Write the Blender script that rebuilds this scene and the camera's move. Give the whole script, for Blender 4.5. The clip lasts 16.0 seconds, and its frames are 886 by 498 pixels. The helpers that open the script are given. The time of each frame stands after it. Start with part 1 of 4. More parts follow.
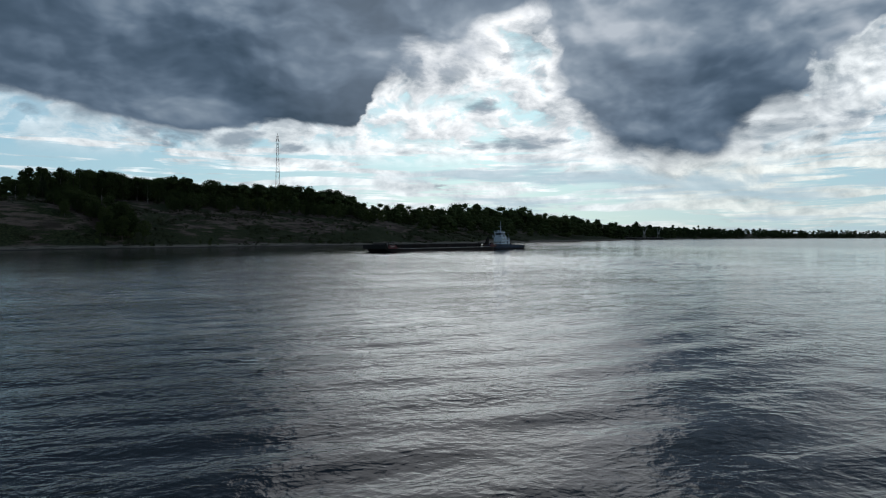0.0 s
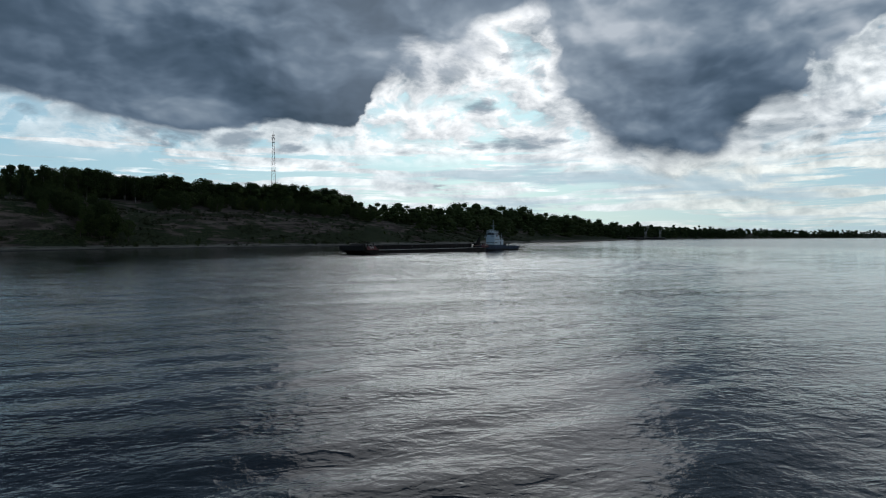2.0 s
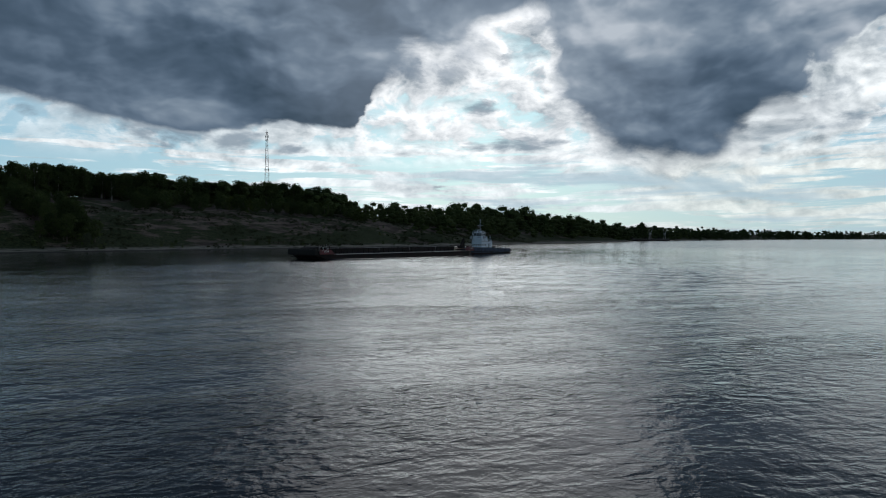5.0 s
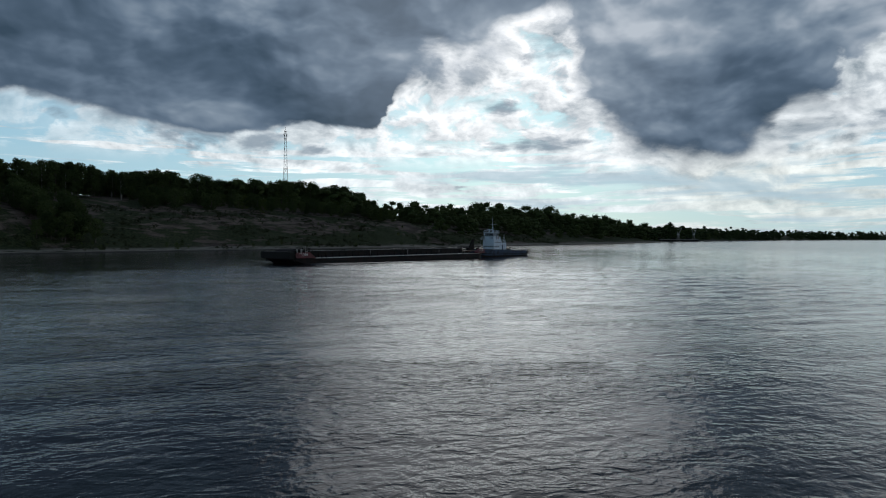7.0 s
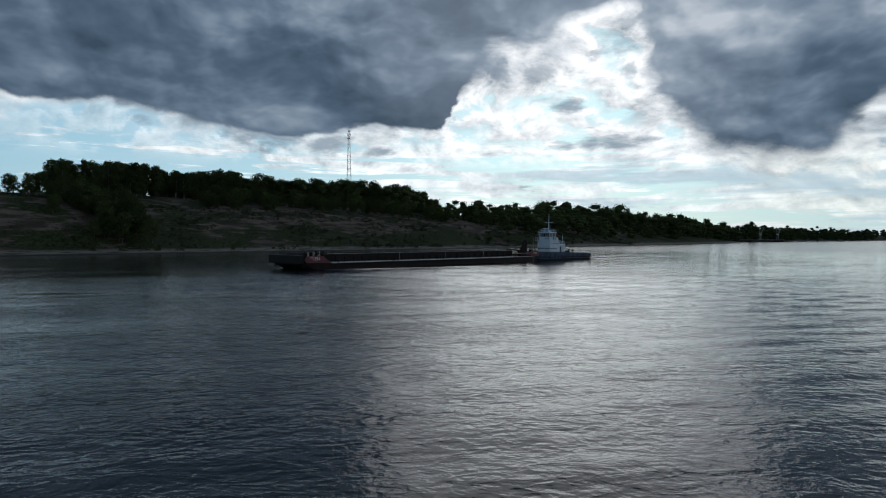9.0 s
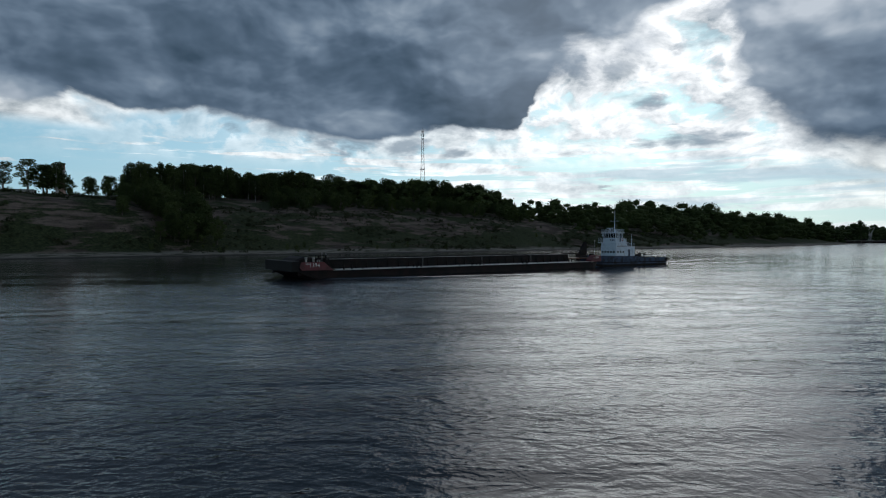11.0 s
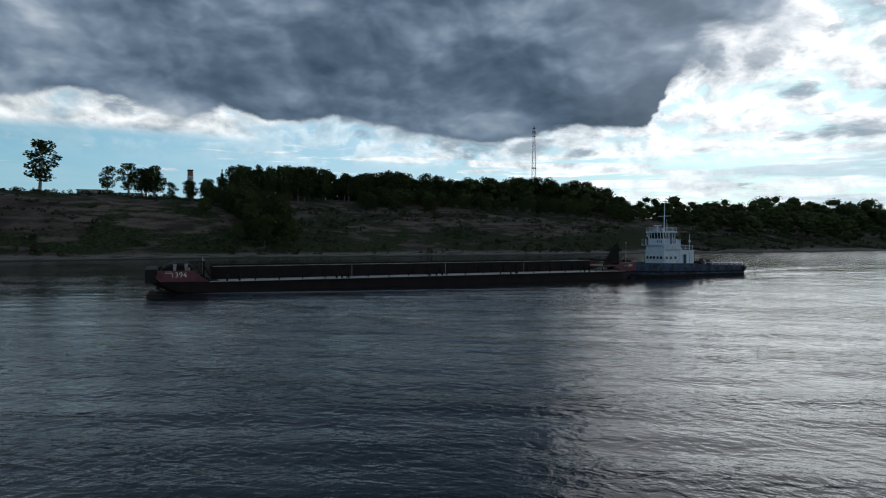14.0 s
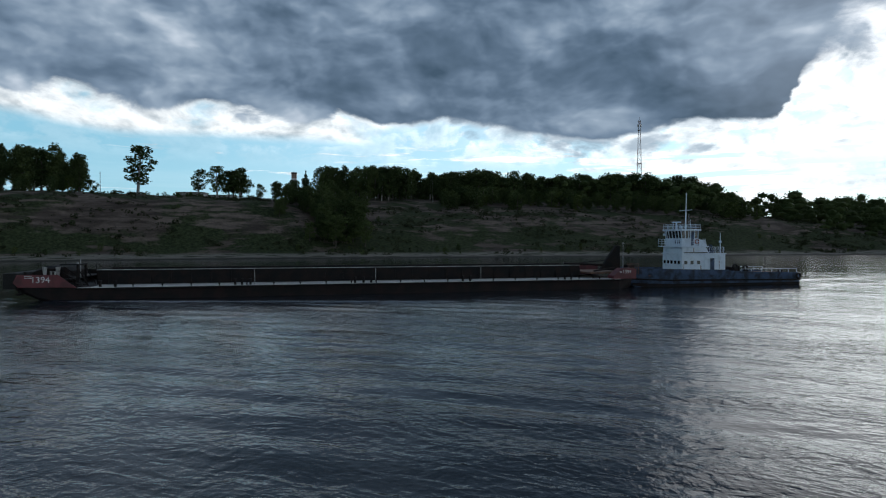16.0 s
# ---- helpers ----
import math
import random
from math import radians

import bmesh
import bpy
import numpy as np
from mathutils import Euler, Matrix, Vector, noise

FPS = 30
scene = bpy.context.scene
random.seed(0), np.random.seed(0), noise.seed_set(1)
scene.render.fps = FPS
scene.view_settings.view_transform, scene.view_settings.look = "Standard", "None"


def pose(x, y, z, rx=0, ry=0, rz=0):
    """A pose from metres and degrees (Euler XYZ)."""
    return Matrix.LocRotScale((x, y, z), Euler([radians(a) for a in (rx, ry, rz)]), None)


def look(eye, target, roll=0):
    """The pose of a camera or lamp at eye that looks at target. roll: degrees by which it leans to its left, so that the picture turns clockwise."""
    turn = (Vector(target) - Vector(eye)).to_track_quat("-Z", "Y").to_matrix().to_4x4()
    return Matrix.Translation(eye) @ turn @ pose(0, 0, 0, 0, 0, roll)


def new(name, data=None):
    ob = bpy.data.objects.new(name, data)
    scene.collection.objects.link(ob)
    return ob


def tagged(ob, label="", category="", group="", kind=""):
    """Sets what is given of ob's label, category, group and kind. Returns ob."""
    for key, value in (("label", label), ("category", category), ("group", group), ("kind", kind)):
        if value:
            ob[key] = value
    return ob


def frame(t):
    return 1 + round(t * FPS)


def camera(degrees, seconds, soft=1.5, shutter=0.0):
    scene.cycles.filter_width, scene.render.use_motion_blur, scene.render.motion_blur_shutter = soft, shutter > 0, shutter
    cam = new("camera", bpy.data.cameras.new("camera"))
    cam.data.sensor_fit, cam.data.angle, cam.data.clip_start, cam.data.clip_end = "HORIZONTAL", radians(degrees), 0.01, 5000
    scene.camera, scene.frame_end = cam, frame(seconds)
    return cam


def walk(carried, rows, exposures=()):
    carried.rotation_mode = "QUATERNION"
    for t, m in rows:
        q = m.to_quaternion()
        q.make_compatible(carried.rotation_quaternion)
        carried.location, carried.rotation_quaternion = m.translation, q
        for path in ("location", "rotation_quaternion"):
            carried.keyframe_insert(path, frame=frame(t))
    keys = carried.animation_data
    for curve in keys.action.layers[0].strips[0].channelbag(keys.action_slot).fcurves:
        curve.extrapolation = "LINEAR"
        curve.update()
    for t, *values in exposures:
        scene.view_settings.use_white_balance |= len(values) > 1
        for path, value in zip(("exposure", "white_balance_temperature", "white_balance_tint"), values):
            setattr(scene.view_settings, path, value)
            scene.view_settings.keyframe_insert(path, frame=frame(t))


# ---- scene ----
cam = camera(72.46, 16.0, soft=1.1)
PATH = [
    (0.0, pose(0.00, 0.00, 6.56, 88.81, -0.05, -0.14)),
    (0.5, pose(-0.04, 4.16, 6.53, 88.80, -0.02, -0.17)),
    (1.0, pose(-0.05, 8.38, 6.51, 88.80, -0.03, -0.20)),
    (1.5, pose(-0.00, 12.71, 6.51, 88.81, -0.02, -0.22)),
    (2.0, pose(0.09, 17.19, 6.52, 88.82, -0.01, -0.23)),
    (2.5, pose(0.20, 21.83, 6.54, 88.84, 0.05, -0.23)),
    (3.0, pose(0.32, 26.65, 6.56, 88.86, 0.02, -0.26)),
    (3.5, pose(0.46, 31.63, 6.57, 88.89, -0.00, -0.29)),
    (4.0, pose(0.61, 36.73, 6.57, 88.90, -0.00, -0.29)),
    (5.25, pose(0.94, 51.30, 6.61, 88.93, -0.04, -0.22)),
    (6.5, pose(0.94, 66.07, 6.65, 88.94, -0.08, 0.73)),
    (7.0, pose(0.78, 71.65, 6.70, 88.95, -0.08, 1.78)),
    (7.5, pose(0.58, 77.19, 6.74, 88.96, -0.08, 2.82)),
    (8.0, pose(0.28, 82.65, 6.79, 88.95, -0.09, 4.16)),
    (8.5, pose(-0.14, 88.01, 6.84, 88.93, -0.08, 5.93)),
    (9.0, pose(-0.59, 93.32, 6.86, 88.95, -0.07, 7.84)),
    (10.25, pose(-1.55, 106.05, 6.93, 89.01, -0.04, 12.36)),
    (11.5, pose(-1.36, 118.64, 7.00, 89.08, -0.01, 16.89)),
    (12.0, pose(-0.22, 123.62, 7.01, 89.10, -0.03, 18.63)),
    (12.5, pose(1.28, 128.63, 7.03, 89.11, -0.01, 20.34)),
    (13.0, pose(2.97, 133.63, 6.99, 89.14, -0.03, 22.32)),
    (13.5, pose(4.79, 138.60, 6.91, 89.17, -0.01, 24.47)),
    (14.0, pose(6.60, 143.51, 6.87, 89.21, -0.03, 26.64)),
    (14.5, pose(8.39, 148.46, 6.89, 89.20, -0.04, 28.86)),
    (15.0, pose(9.98, 153.32, 6.89, 89.23, -0.04, 31.37)),
    (15.5, pose(11.42, 158.19, 6.89, 89.22, -0.06, 34.01)),
    (16.0, pose(12.89, 163.20, 6.92, 89.20, -0.05, 36.90)),
]
walk(cam, PATH, [(0, -0.05, 6200, 10), (4, -0.05, 6200, 10), (7, -0.03, 6200, 10), (9, 0.05, 6200, 10), (12, 0.1, 6200, 10), (14.5, 0.23, 6200, 10), (16, 0.52, 6200, 10)])


# ---- sky and light ----
SUN_AZ, SUN_EL = 3.0, 21.0


class Nodes:
    """Short hand for node trees."""

    def __init__(self, tree):
        self.t = tree
        tree.nodes.clear()

    def n(self, kind, ins=None, operation=None):
        node = self.t.nodes.new(kind)
        if operation:
            node.operation = operation
        for k, v in (ins or {}).items():
            self.put(node.inputs[k], v)
        return node

    def put(self, socket, v):
        if isinstance(v, bpy.types.NodeSocket):
            self.t.links.new(v, socket)
        else:
            socket.default_value = v

    def m(self, op, a, b=None, c=None, clamp=False):
        node = self.t.nodes.new("ShaderNodeMath")
        node.operation, node.use_clamp = op, clamp
        for i, v in enumerate((a, b, c)):
            if v is not None:
                self.put(node.inputs[i], v)
        return node.outputs[0]

    def step(self, v, lo, hi, a=0.0, b=1.0):
        node = self.t.nodes.new("ShaderNodeMapRange")
        node.interpolation_type = "SMOOTHSTEP"
        for i, x in enumerate((v, lo, hi, a, b)):
            self.put(node.inputs[i], x)
        return node.outputs[0]

    def mix(self, f, a, b, blend="MIX"):
        node = self.t.nodes.new("ShaderNodeMix")
        node.data_type, node.blend_type = "RGBA", blend
        self.put(node.inputs[0], f)
        self.put(node.inputs[6], a)
        self.put(node.inputs[7], b)
        return node.outputs[2]

    def noise(self, vec, scale, detail=4.0, rough=0.5, dist=0.0):
        node = self.n("ShaderNodeTexNoise", {"Vector": vec, "Scale": scale, "Detail": detail, "Roughness": rough, "Distortion": dist})
        return node.outputs[0]

    def scaled(self, vec, s, loc=(0, 0, 0)):
        return self.n("ShaderNodeMapping", {"Vector": vec, "Scale": s, "Location": loc}).outputs[0]

    def ramp(self, f, stops):
        node = self.t.nodes.new("ShaderNodeValToRGB")
        e = node.color_ramp.elements
        while len(e) < len(stops):
            e.new(0.5)
        for el, (pos, col) in zip(e, stops):
            el.position, el.color = pos, (*col, 1)
        self.put(node.inputs[0], f)
        return node.outputs[0]


def build_world():
    world = bpy.data.worlds.new("sky")
    scene.world = world
    world.use_nodes = True
    N = Nodes(world.node_tree)
    way = N.n("ShaderNodeTexCoord").outputs["Generated"]
    x, y, z = N.n("ShaderNodeSeparateXYZ", {0: way}).outputs
    el = N.m("MULTIPLY", N.m("ARCSINE", z), 57.2958)
    az = N.m("MULTIPLY", N.m("ARCTAN2", x, y), 57.2958)
    flat = N.n("ShaderNodeCombineXYZ", {0: N.m("MULTIPLY", az, 0.1), 1: N.m("MULTIPLY", el, 0.17), 2: 0.0}).outputs[0]
    swirl = N.n("ShaderNodeTexNoise", {"Vector": flat, "Scale": 0.9, "Detail": 2.0}).outputs[1]
    swirl = N.n("ShaderNodeVectorMath", {0: swirl, 1: (0.5, 0.5, 0.5)}, operation="SUBTRACT").outputs[0]
    swirl = N.n("ShaderNodeVectorMath", {0: swirl, "Scale": 0.5}, operation="SCALE").outputs[0]
    q = N.n("ShaderNodeVectorMath", {0: flat, 1: swirl}, operation="ADD").outputs[0]
    # lower edge of the cloud deck by bearing, in degrees of elevation
    EDGE = ((-80, 12.0), (-73, 11.4), (-65, 10.4), (-57, 10.6), (-50, 10.6), (-41, 10.0), (-32, 9.9), (-27, 9.6), (-22, 9.2),
            (-17, 9.3), (-12, 9.0), (-8.4, 8.8), (-7.4, 9.6), (-6.2, 11.8), (-4.5, 13.6), (0.0, 15.4), (3.6, 17.6), (7.0, 19.2),
            (8.9, 19.4), (10.2, 17.0), (11.4, 12.8), (12.8, 8.6), (14.5, 6.8), (21, 5.8), (26.5, 5.7), (28, 7.4), (33, 9.8), (36, 12.5), (45, 15.0))
    curve = N.t.nodes.new("ShaderNodeFloatCurve")
    pts = curve.mapping.curves[0].points
    while len(pts) < len(EDGE):
        pts.new(0.5, 0.5)
    for p, (a, e) in zip(pts, EDGE):
        p.location, p.handle_type = ((a + 80) / 125, e / 25), "AUTO_CLAMPED"
    curve.mapping.update()
    wob = N.m("SUBTRACT", N.noise(q, 1.7, 5, 0.5), 0.5)
    N.put(curve.inputs["Value"], N.m("DIVIDE", N.m("ADD", N.m("ADD", az, N.m("MULTIPLY", wob, 5.0)), 80.0), 125.0, clamp=True))
    above = N.m("SUBTRACT", el, N.m("MULTIPLY", curve.outputs[0], 25.0))
    above = N.m("MAXIMUM", above, N.m("MULTIPLY", N.m("SUBTRACT", el, 19.0), 1.6))
    billow = N.noise(q, 1.0, 7, 0.5)
    broad = N.noise(N.scaled(q, (1, 1, 1), (2.2, 5.1, 0)), 0.55, 5, 0.5)
    # the same billows a little nearer the sun: the difference gives lit and shaded flanks
    shifted = N.n("ShaderNodeVectorMath", {0: q, 1: (0.07, 0.13, 0.0)}, operation="ADD").outputs[0]
    flank = N.m("SUBTRACT", N.noise(q, 1.0, 4, 0.5), N.noise(shifted, 1.0, 4, 0.5))
    flock = N.noise(N.scaled(q, (1, 1, 1), (3.1, 1.7, 0)), 2.3, 8, 0.58)
    eastern = N.step(az, 4.0, 12.0)
    slack = N.m("MULTIPLY", N.m("MULTIPLY", N.step(az, -7.0, -4.5), N.step(az, 13.0, 10.5)), N.step(el, 21.5, 17.0))
    above = N.m("ADD", above, N.m("ADD", N.m("MULTIPLY", slack, 3.2), N.m("MULTIPLY", eastern, 1.2)))
    dens = N.m("ADD", N.m("MULTIPLY", above, 0.42), N.m("MULTIPLY", N.m("SUBTRACT", billow, 0.5), N.m("ADD", 3.0, N.m("ADD", N.m("MULTIPLY", slack, 2.4), N.m("MULTIPLY", eastern, 1.6)))))
    dens = N.m("ADD", N.m("SUBTRACT", dens, 0.12), N.m("MULTIPLY", N.m("SUBTRACT", flock, 0.5), N.m("ADD", N.m("MULTIPLY", slack, 4.0), N.m("MULTIPLY", eastern, 2.0))))
    # gap of clear sky in the eastern cloud
    gap = N.m("ADD", N.m("POWER", N.m("DIVIDE", N.m("SUBTRACT", az, 36.0), 5.5), 2.0), N.m("POWER", N.m("DIVIDE", N.m("SUBTRACT", el, 13.3), 2.7), 2.0))
    gap = N.m("ADD", gap, N.m("MULTIPLY", N.m("SUBTRACT", billow, 0.5), 5.0))
    dens = N.m("SUBTRACT", dens, N.step(gap, 1.5, 0.2, 0.0, 3.2))
    cover = N.step(dens, -0.10, N.m("ADD", 0.30, N.m("ADD", N.m("MULTIPLY", eastern, 0.35), N.m("MULTIPLY", slack, 0.25))))
    thick = N.step(dens, 0.0, N.m("ADD", 0.5, N.m("ADD", N.m("MULTIPLY", eastern, 1.9), N.m("MULTIPLY", slack, 3.0))))
    toward = N.n("ShaderNodeVectorMath", {0: way, 1: (math.sin(radians(SUN_AZ)) * math.cos(radians(SUN_EL)), math.cos(radians(SUN_AZ)) * math.cos(radians(SUN_EL)), math.sin(radians(SUN_EL)))}, operation="DOT_PRODUCT").outputs["Value"]
    glow = N.step(toward, 0.925, 1.0)
    halo = N.step(toward, 0.35, 0.98)
    # clear sky
    sky = N.n("ShaderNodeTexSky")
    sky.sky_type, sky.sun_disc = "NISHITA", False
    sky.sun_elevation, sky.sun_rotation, sky.air_density, sky.dust_density = radians(SUN_EL), radians(SUN_AZ), 1.0, 1.0
    blue = N.mix(1.0, sky.outputs[0], (0.07, 0.10, 0.11, 1), "MULTIPLY")
    blue = N.mix(0.8, blue, N.mix(N.step(az, -72.0, -34.0), (0.20, 0.41, 0.51, 1), (0.36, 0.55, 0.65, 1)))
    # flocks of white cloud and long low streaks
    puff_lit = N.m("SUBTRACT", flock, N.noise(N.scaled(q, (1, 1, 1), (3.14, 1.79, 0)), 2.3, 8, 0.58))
    thinq = N.n("ShaderNodeCombineXYZ", {0: N.m("MULTIPLY", az, 0.06), 1: N.m("MULTIPLY", el, 0.8), 2: 0.0}).outputs[0]
    thinq = N.n("ShaderNodeVectorMath", {0: thinq, 1: swirl}, operation="ADD").outputs[0]
    streak = N.noise(thinq, 1.0, 7, 0.62, 0.3)
    ripple = N.noise(N.scaled(thinq, (2.6, 2.3, 1), (1.3, 6.1, 0)), 1.0, 6, 0.62, 0.4)
    streak = N.m("ADD", N.m("MULTIPLY", streak, 0.66), N.m("MULTIPLY", ripple, 0.34))
    east = N.step(az, -55.0, -8.0)
    white_hi = N.m("MULTIPLY", N.step(flock, 0.42, 0.54), N.step(el, 6.0, 8.5))
    lo_cut = N.m("SUBTRACT", 0.56, N.m("MULTIPLY", east, 0.12))
    white_lo = N.m("MULTIPLY", N.step(streak, lo_cut, N.m("ADD", lo_cut, 0.08)), N.step(el, 10.5, 7.5))
    west = N.m("ADD", N.step(az, -34.0, -48.0), N.step(az, -9.0, -4.0))
    near_edge = N.m("MULTIPLY", N.m("MULTIPLY", N.step(above, -2.0, -0.7), N.step(billow, 0.36, 0.52)), N.m("ADD", 0.12, N.m("MULTIPLY", west, 0.88)))
    white_hi = N.m("MULTIPLY", white_hi, N.m("ADD", 0.15, N.m("MULTIPLY", east, 0.85)))
    white = N.m("MAXIMUM", N.m("MAXIMUM", white_hi, white_lo), near_edge)
    lit = N.mix(halo, (0.66, 0.68, 0.67, 1), (0.90, 0.93, 0.92, 1))
    lit = N.mix(glow, lit, (1.02, 1.02, 1.0, 1))
    lit = N.mix(N.m("MULTIPLY", N.step(az, 12.0, 24.0), N.step(el, 9.0, 4.0)), lit, (0.82, 0.84, 0.77, 1))
    shade = N.m("ADD", 0.95, N.m("ADD", N.m("MULTIPLY", flank, 1.2), N.m("MULTIPLY", puff_lit, 2.6)))
    shade = N.m("SUBTRACT", shade, N.m("MULTIPLY", N.m("MULTIPLY", N.step(flock, 0.52, 0.67), N.step(el, 7.0, 9.5)), 0.5))
    lit = N.mix(1.0, lit, N.n("ShaderNodeCombineColor", {0: shade, 1: N.m("ADD", N.m("MULTIPLY", shade, 0.93), 0.07), 2: N.m("ADD", N.m("MULTIPLY", shade, 0.87), 0.13)}).outputs[0], "MULTIPLY")
    open_sky = N.mix(white, blue, lit)
    veil = N.m("MULTIPLY", N.step(el, 8.5, 2.0), N.m("ADD", 0.15, N.m("MULTIPLY", east, 0.2)))
    open_sky = N.mix(veil, open_sky, N.mix(streak, (0.38, 0.54, 0.60, 1), (0.74, 0.77, 0.74, 1)))
    # pale blue-grey banks low over the upstream reach
    bank_lo = N.m("MULTIPLY", N.m("MULTIPLY", N.step(N.noise(N.scaled(thinq, (0.9, 0.75, 1), (4.4, 2.2, 0)), 1.0, 6, 0.58), 0.46, 0.60), N.step(el, 8.3, 6.5)), N.step(az, -8.0, 4.0, 0.12, 0.8))
    open_sky = N.mix(bank_lo, open_sky, N.mix(ripple, (0.36, 0.52, 0.60, 1), (0.60, 0.70, 0.73, 1)))
    # grey undersides between the two decks and small fractus: bearing, elevation, half sizes
    grey = N.m("MULTIPLY", N.m("MULTIPLY", N.step(N.noise(N.scaled(q, (1, 1, 1), (7.3, 0.2, 0)), 2.4, 6, 0.55), 0.48, 0.64), N.step(el, 9.5, 11.5)), 0.5)
    ragged = N.noise(N.scaled(q, (1, 1.5, 1), (5.5, 2.9, 0)), 3.2, 6, 0.55)
    for a, e, w, h in ((2.9, 8.3, 1.5, 0.7), (7.1, 8.9, 2.4, 1.0), (10.6, 8.8, 1.3, 0.35), (-18.3, 8.6, 2.1, 0.9), (-14.2, 8.1, 1.5, 0.45), (-24.0, 9.6, 4.2, 1.6), (-29.0, 10.4, 2.0, 0.8),
                       (16.4, 7.7, 2.1, 0.75), (25.0, 7.6, 3.2, 1.0), (31.5, 9.3, 5.0, 0.7), (-34.5, 9.9, 1.0, 0.5), (4.0, 11.9, 1.6, 0.7)):
        u = N.m("DIVIDE", N.m("SUBTRACT", az, a), w)
        v = N.m("DIVIDE", N.m("SUBTRACT", el, e), h)
        r = N.m("ADD", N.m("MULTIPLY", u, u), N.m("MULTIPLY", v, v))
        r = N.m("ADD", r, N.m("MULTIPLY", N.m("SUBTRACT", 0.5, ragged), 7.0))
        grey = N.m("MAXIMUM", grey, N.m("MULTIPLY", N.step(r, 1.7, -0.4), 0.85))
    open_sky = N.mix(grey, open_sky, N.mix(flock, (0.14, 0.20, 0.26, 1), (0.34, 0.40, 0.45, 1)))
    # deck colour: bright thin rims, slate blue folds, thickest over the hill
    heavy = N.step(N.m("ABSOLUTE", N.m("ADD", az, 24.0)), 44.0, 12.0)
    tone = N.m("ADD", N.m("ADD", N.m("MULTIPLY", billow, 0.5), N.m("MULTIPLY", broad, 0.5)), N.m("MULTIPLY", flank, 0.55))
    tone = N.m("ADD", 0.5, N.m("MULTIPLY", N.m("SUBTRACT", tone, 0.49), 0.85))
    tone = N.m("SUBTRACT", tone, N.m("MULTIPLY", heavy, 0.045))
    tone = N.m("ADD", tone, N.m("ADD", N.m("ADD", N.m("MULTIPLY", eastern, 0.03), N.step(az, -42.0, -58.0, 0.0, 0.035)), N.m("ADD", N.step(el, 9.0, 20.0, -0.012, 0.045), N.step(el, 20.0, 24.5, 0.0, -0.06))))
    tone = N.m("ADD", tone, N.m("MULTIPLY", N.m("MULTIPLY", N.step(az, -10.0, 4.0), N.step(az, 12.0, 8.0)), N.m("MULTIPLY", N.step(el, 11.0, 16.0, 0.0, 0.09), N.step(el, 22.5, 18.5))))
    dark = N.ramp(tone, ((0.36, (0.042, 0.070, 0.102)), (0.46, (0.080, 0.118, 0.166)), (0.53, (0.135, 0.184, 0.244)), (0.60, (0.23, 0.285, 0.345)), (0.70, (0.50, 0.54, 0.58))))
    behind = N.step(N.m("ABSOLUTE", az), 75.0, 120.0, 1.0, 0.34)
    dark = N.mix(1.0, dark, N.n("ShaderNodeCombineColor", {0: behind, 1: behind, 2: behind}).outputs[0], "MULTIPLY")
    dark = N.mix(N.m("MULTIPLY", glow, 0.12), dark, (0.6, 0.64, 0.68, 1))
    hem = N.m("MULTIPLY", N.step(az, -46.0, -36.0), N.step(az, -6.0, -10.0))
    rim = N.mix(N.m("MAXIMUM", N.m("MULTIPLY", hem, 0.8), N.m("MULTIPLY", N.step(az, 11.0, 15.0), 0.12)), lit, (0.24, 0.29, 0.34, 1))
    body = N.mix(N.step(thick, 0.05, 0.85), rim, dark)
    col = N.mix(cover, open_sky, body)
    bg = N.n("ShaderNodeBackground", {"Color": col, "Strength": 1.0})
    N.n("ShaderNodeOutputWorld", {"Surface": bg.outputs[0]})


build_world()
sun_data = bpy.data.lights.new("sun", "SUN")
sun_data.energy, sun_data.angle, sun_data.color = 0.19, radians(35), (1.0, 0.96, 0.9)
sun = new("sun", sun_data)
sun.matrix_world = look((400 * math.sin(radians(SUN_AZ)), 400 * math.cos(radians(SUN_AZ)), 400 * math.tan(radians(SUN_EL))), (0, 0, 0))


# ---- materials ----
def material(name, base, rough=0.6, metal=0.0, vary=0.25, scale=1.0, bump=0.0, second=None, patch=0.5, coords="Object", random=0.0, spec=0.5):
    """A painted, rusted or earthen surface: two scales of colour change, fine relief."""
    mat = bpy.data.materials.new(name)
    mat.use_nodes = True
    N = Nodes(mat.node_tree)
    pos = N.n("ShaderNodeTexCoord").outputs[coords]
    fine = N.noise(pos, 9.0 * scale, 5, 0.6)
    wide = N.noise(pos, 0.9 * scale, 4, 0.55, 0.3)
    second = second or tuple(c * 0.5 for c in base)
    col = N.mix(N.step(wide, patch - 0.12, patch + 0.15), (*base, 1), (*second, 1))
    k = N.m("ADD", 1.0 - vary, N.m("MULTIPLY", fine, 2 * vary))
    if random:
        info = N.n("ShaderNodeObjectInfo").outputs["Random"]
        k = N.m("MULTIPLY", k, N.m("ADD", 1.0 - random, N.m("MULTIPLY", info, 2 * random)))
    grey = N.n("ShaderNodeCombineColor", {0: k, 1: k, 2: k}).outputs[0]
    col = N.mix(1.0, col, grey, "MULTIPLY")
    b = N.n("ShaderNodeBsdfPrincipled", {"Base Color": col, "Metallic": metal, "Specular IOR Level": spec, "Roughness": N.m("ADD", rough - 0.1, N.m("MULTIPLY", fine, 0.2), clamp=True)})
    if bump:
        N.put(b.inputs["Normal"], N.n("ShaderNodeBump", {"Strength": 0.6, "Distance": bump, "Height": fine}).outputs[0])
    N.n("ShaderNodeOutputMaterial", {"Surface": b.outputs[0]})
    return mat


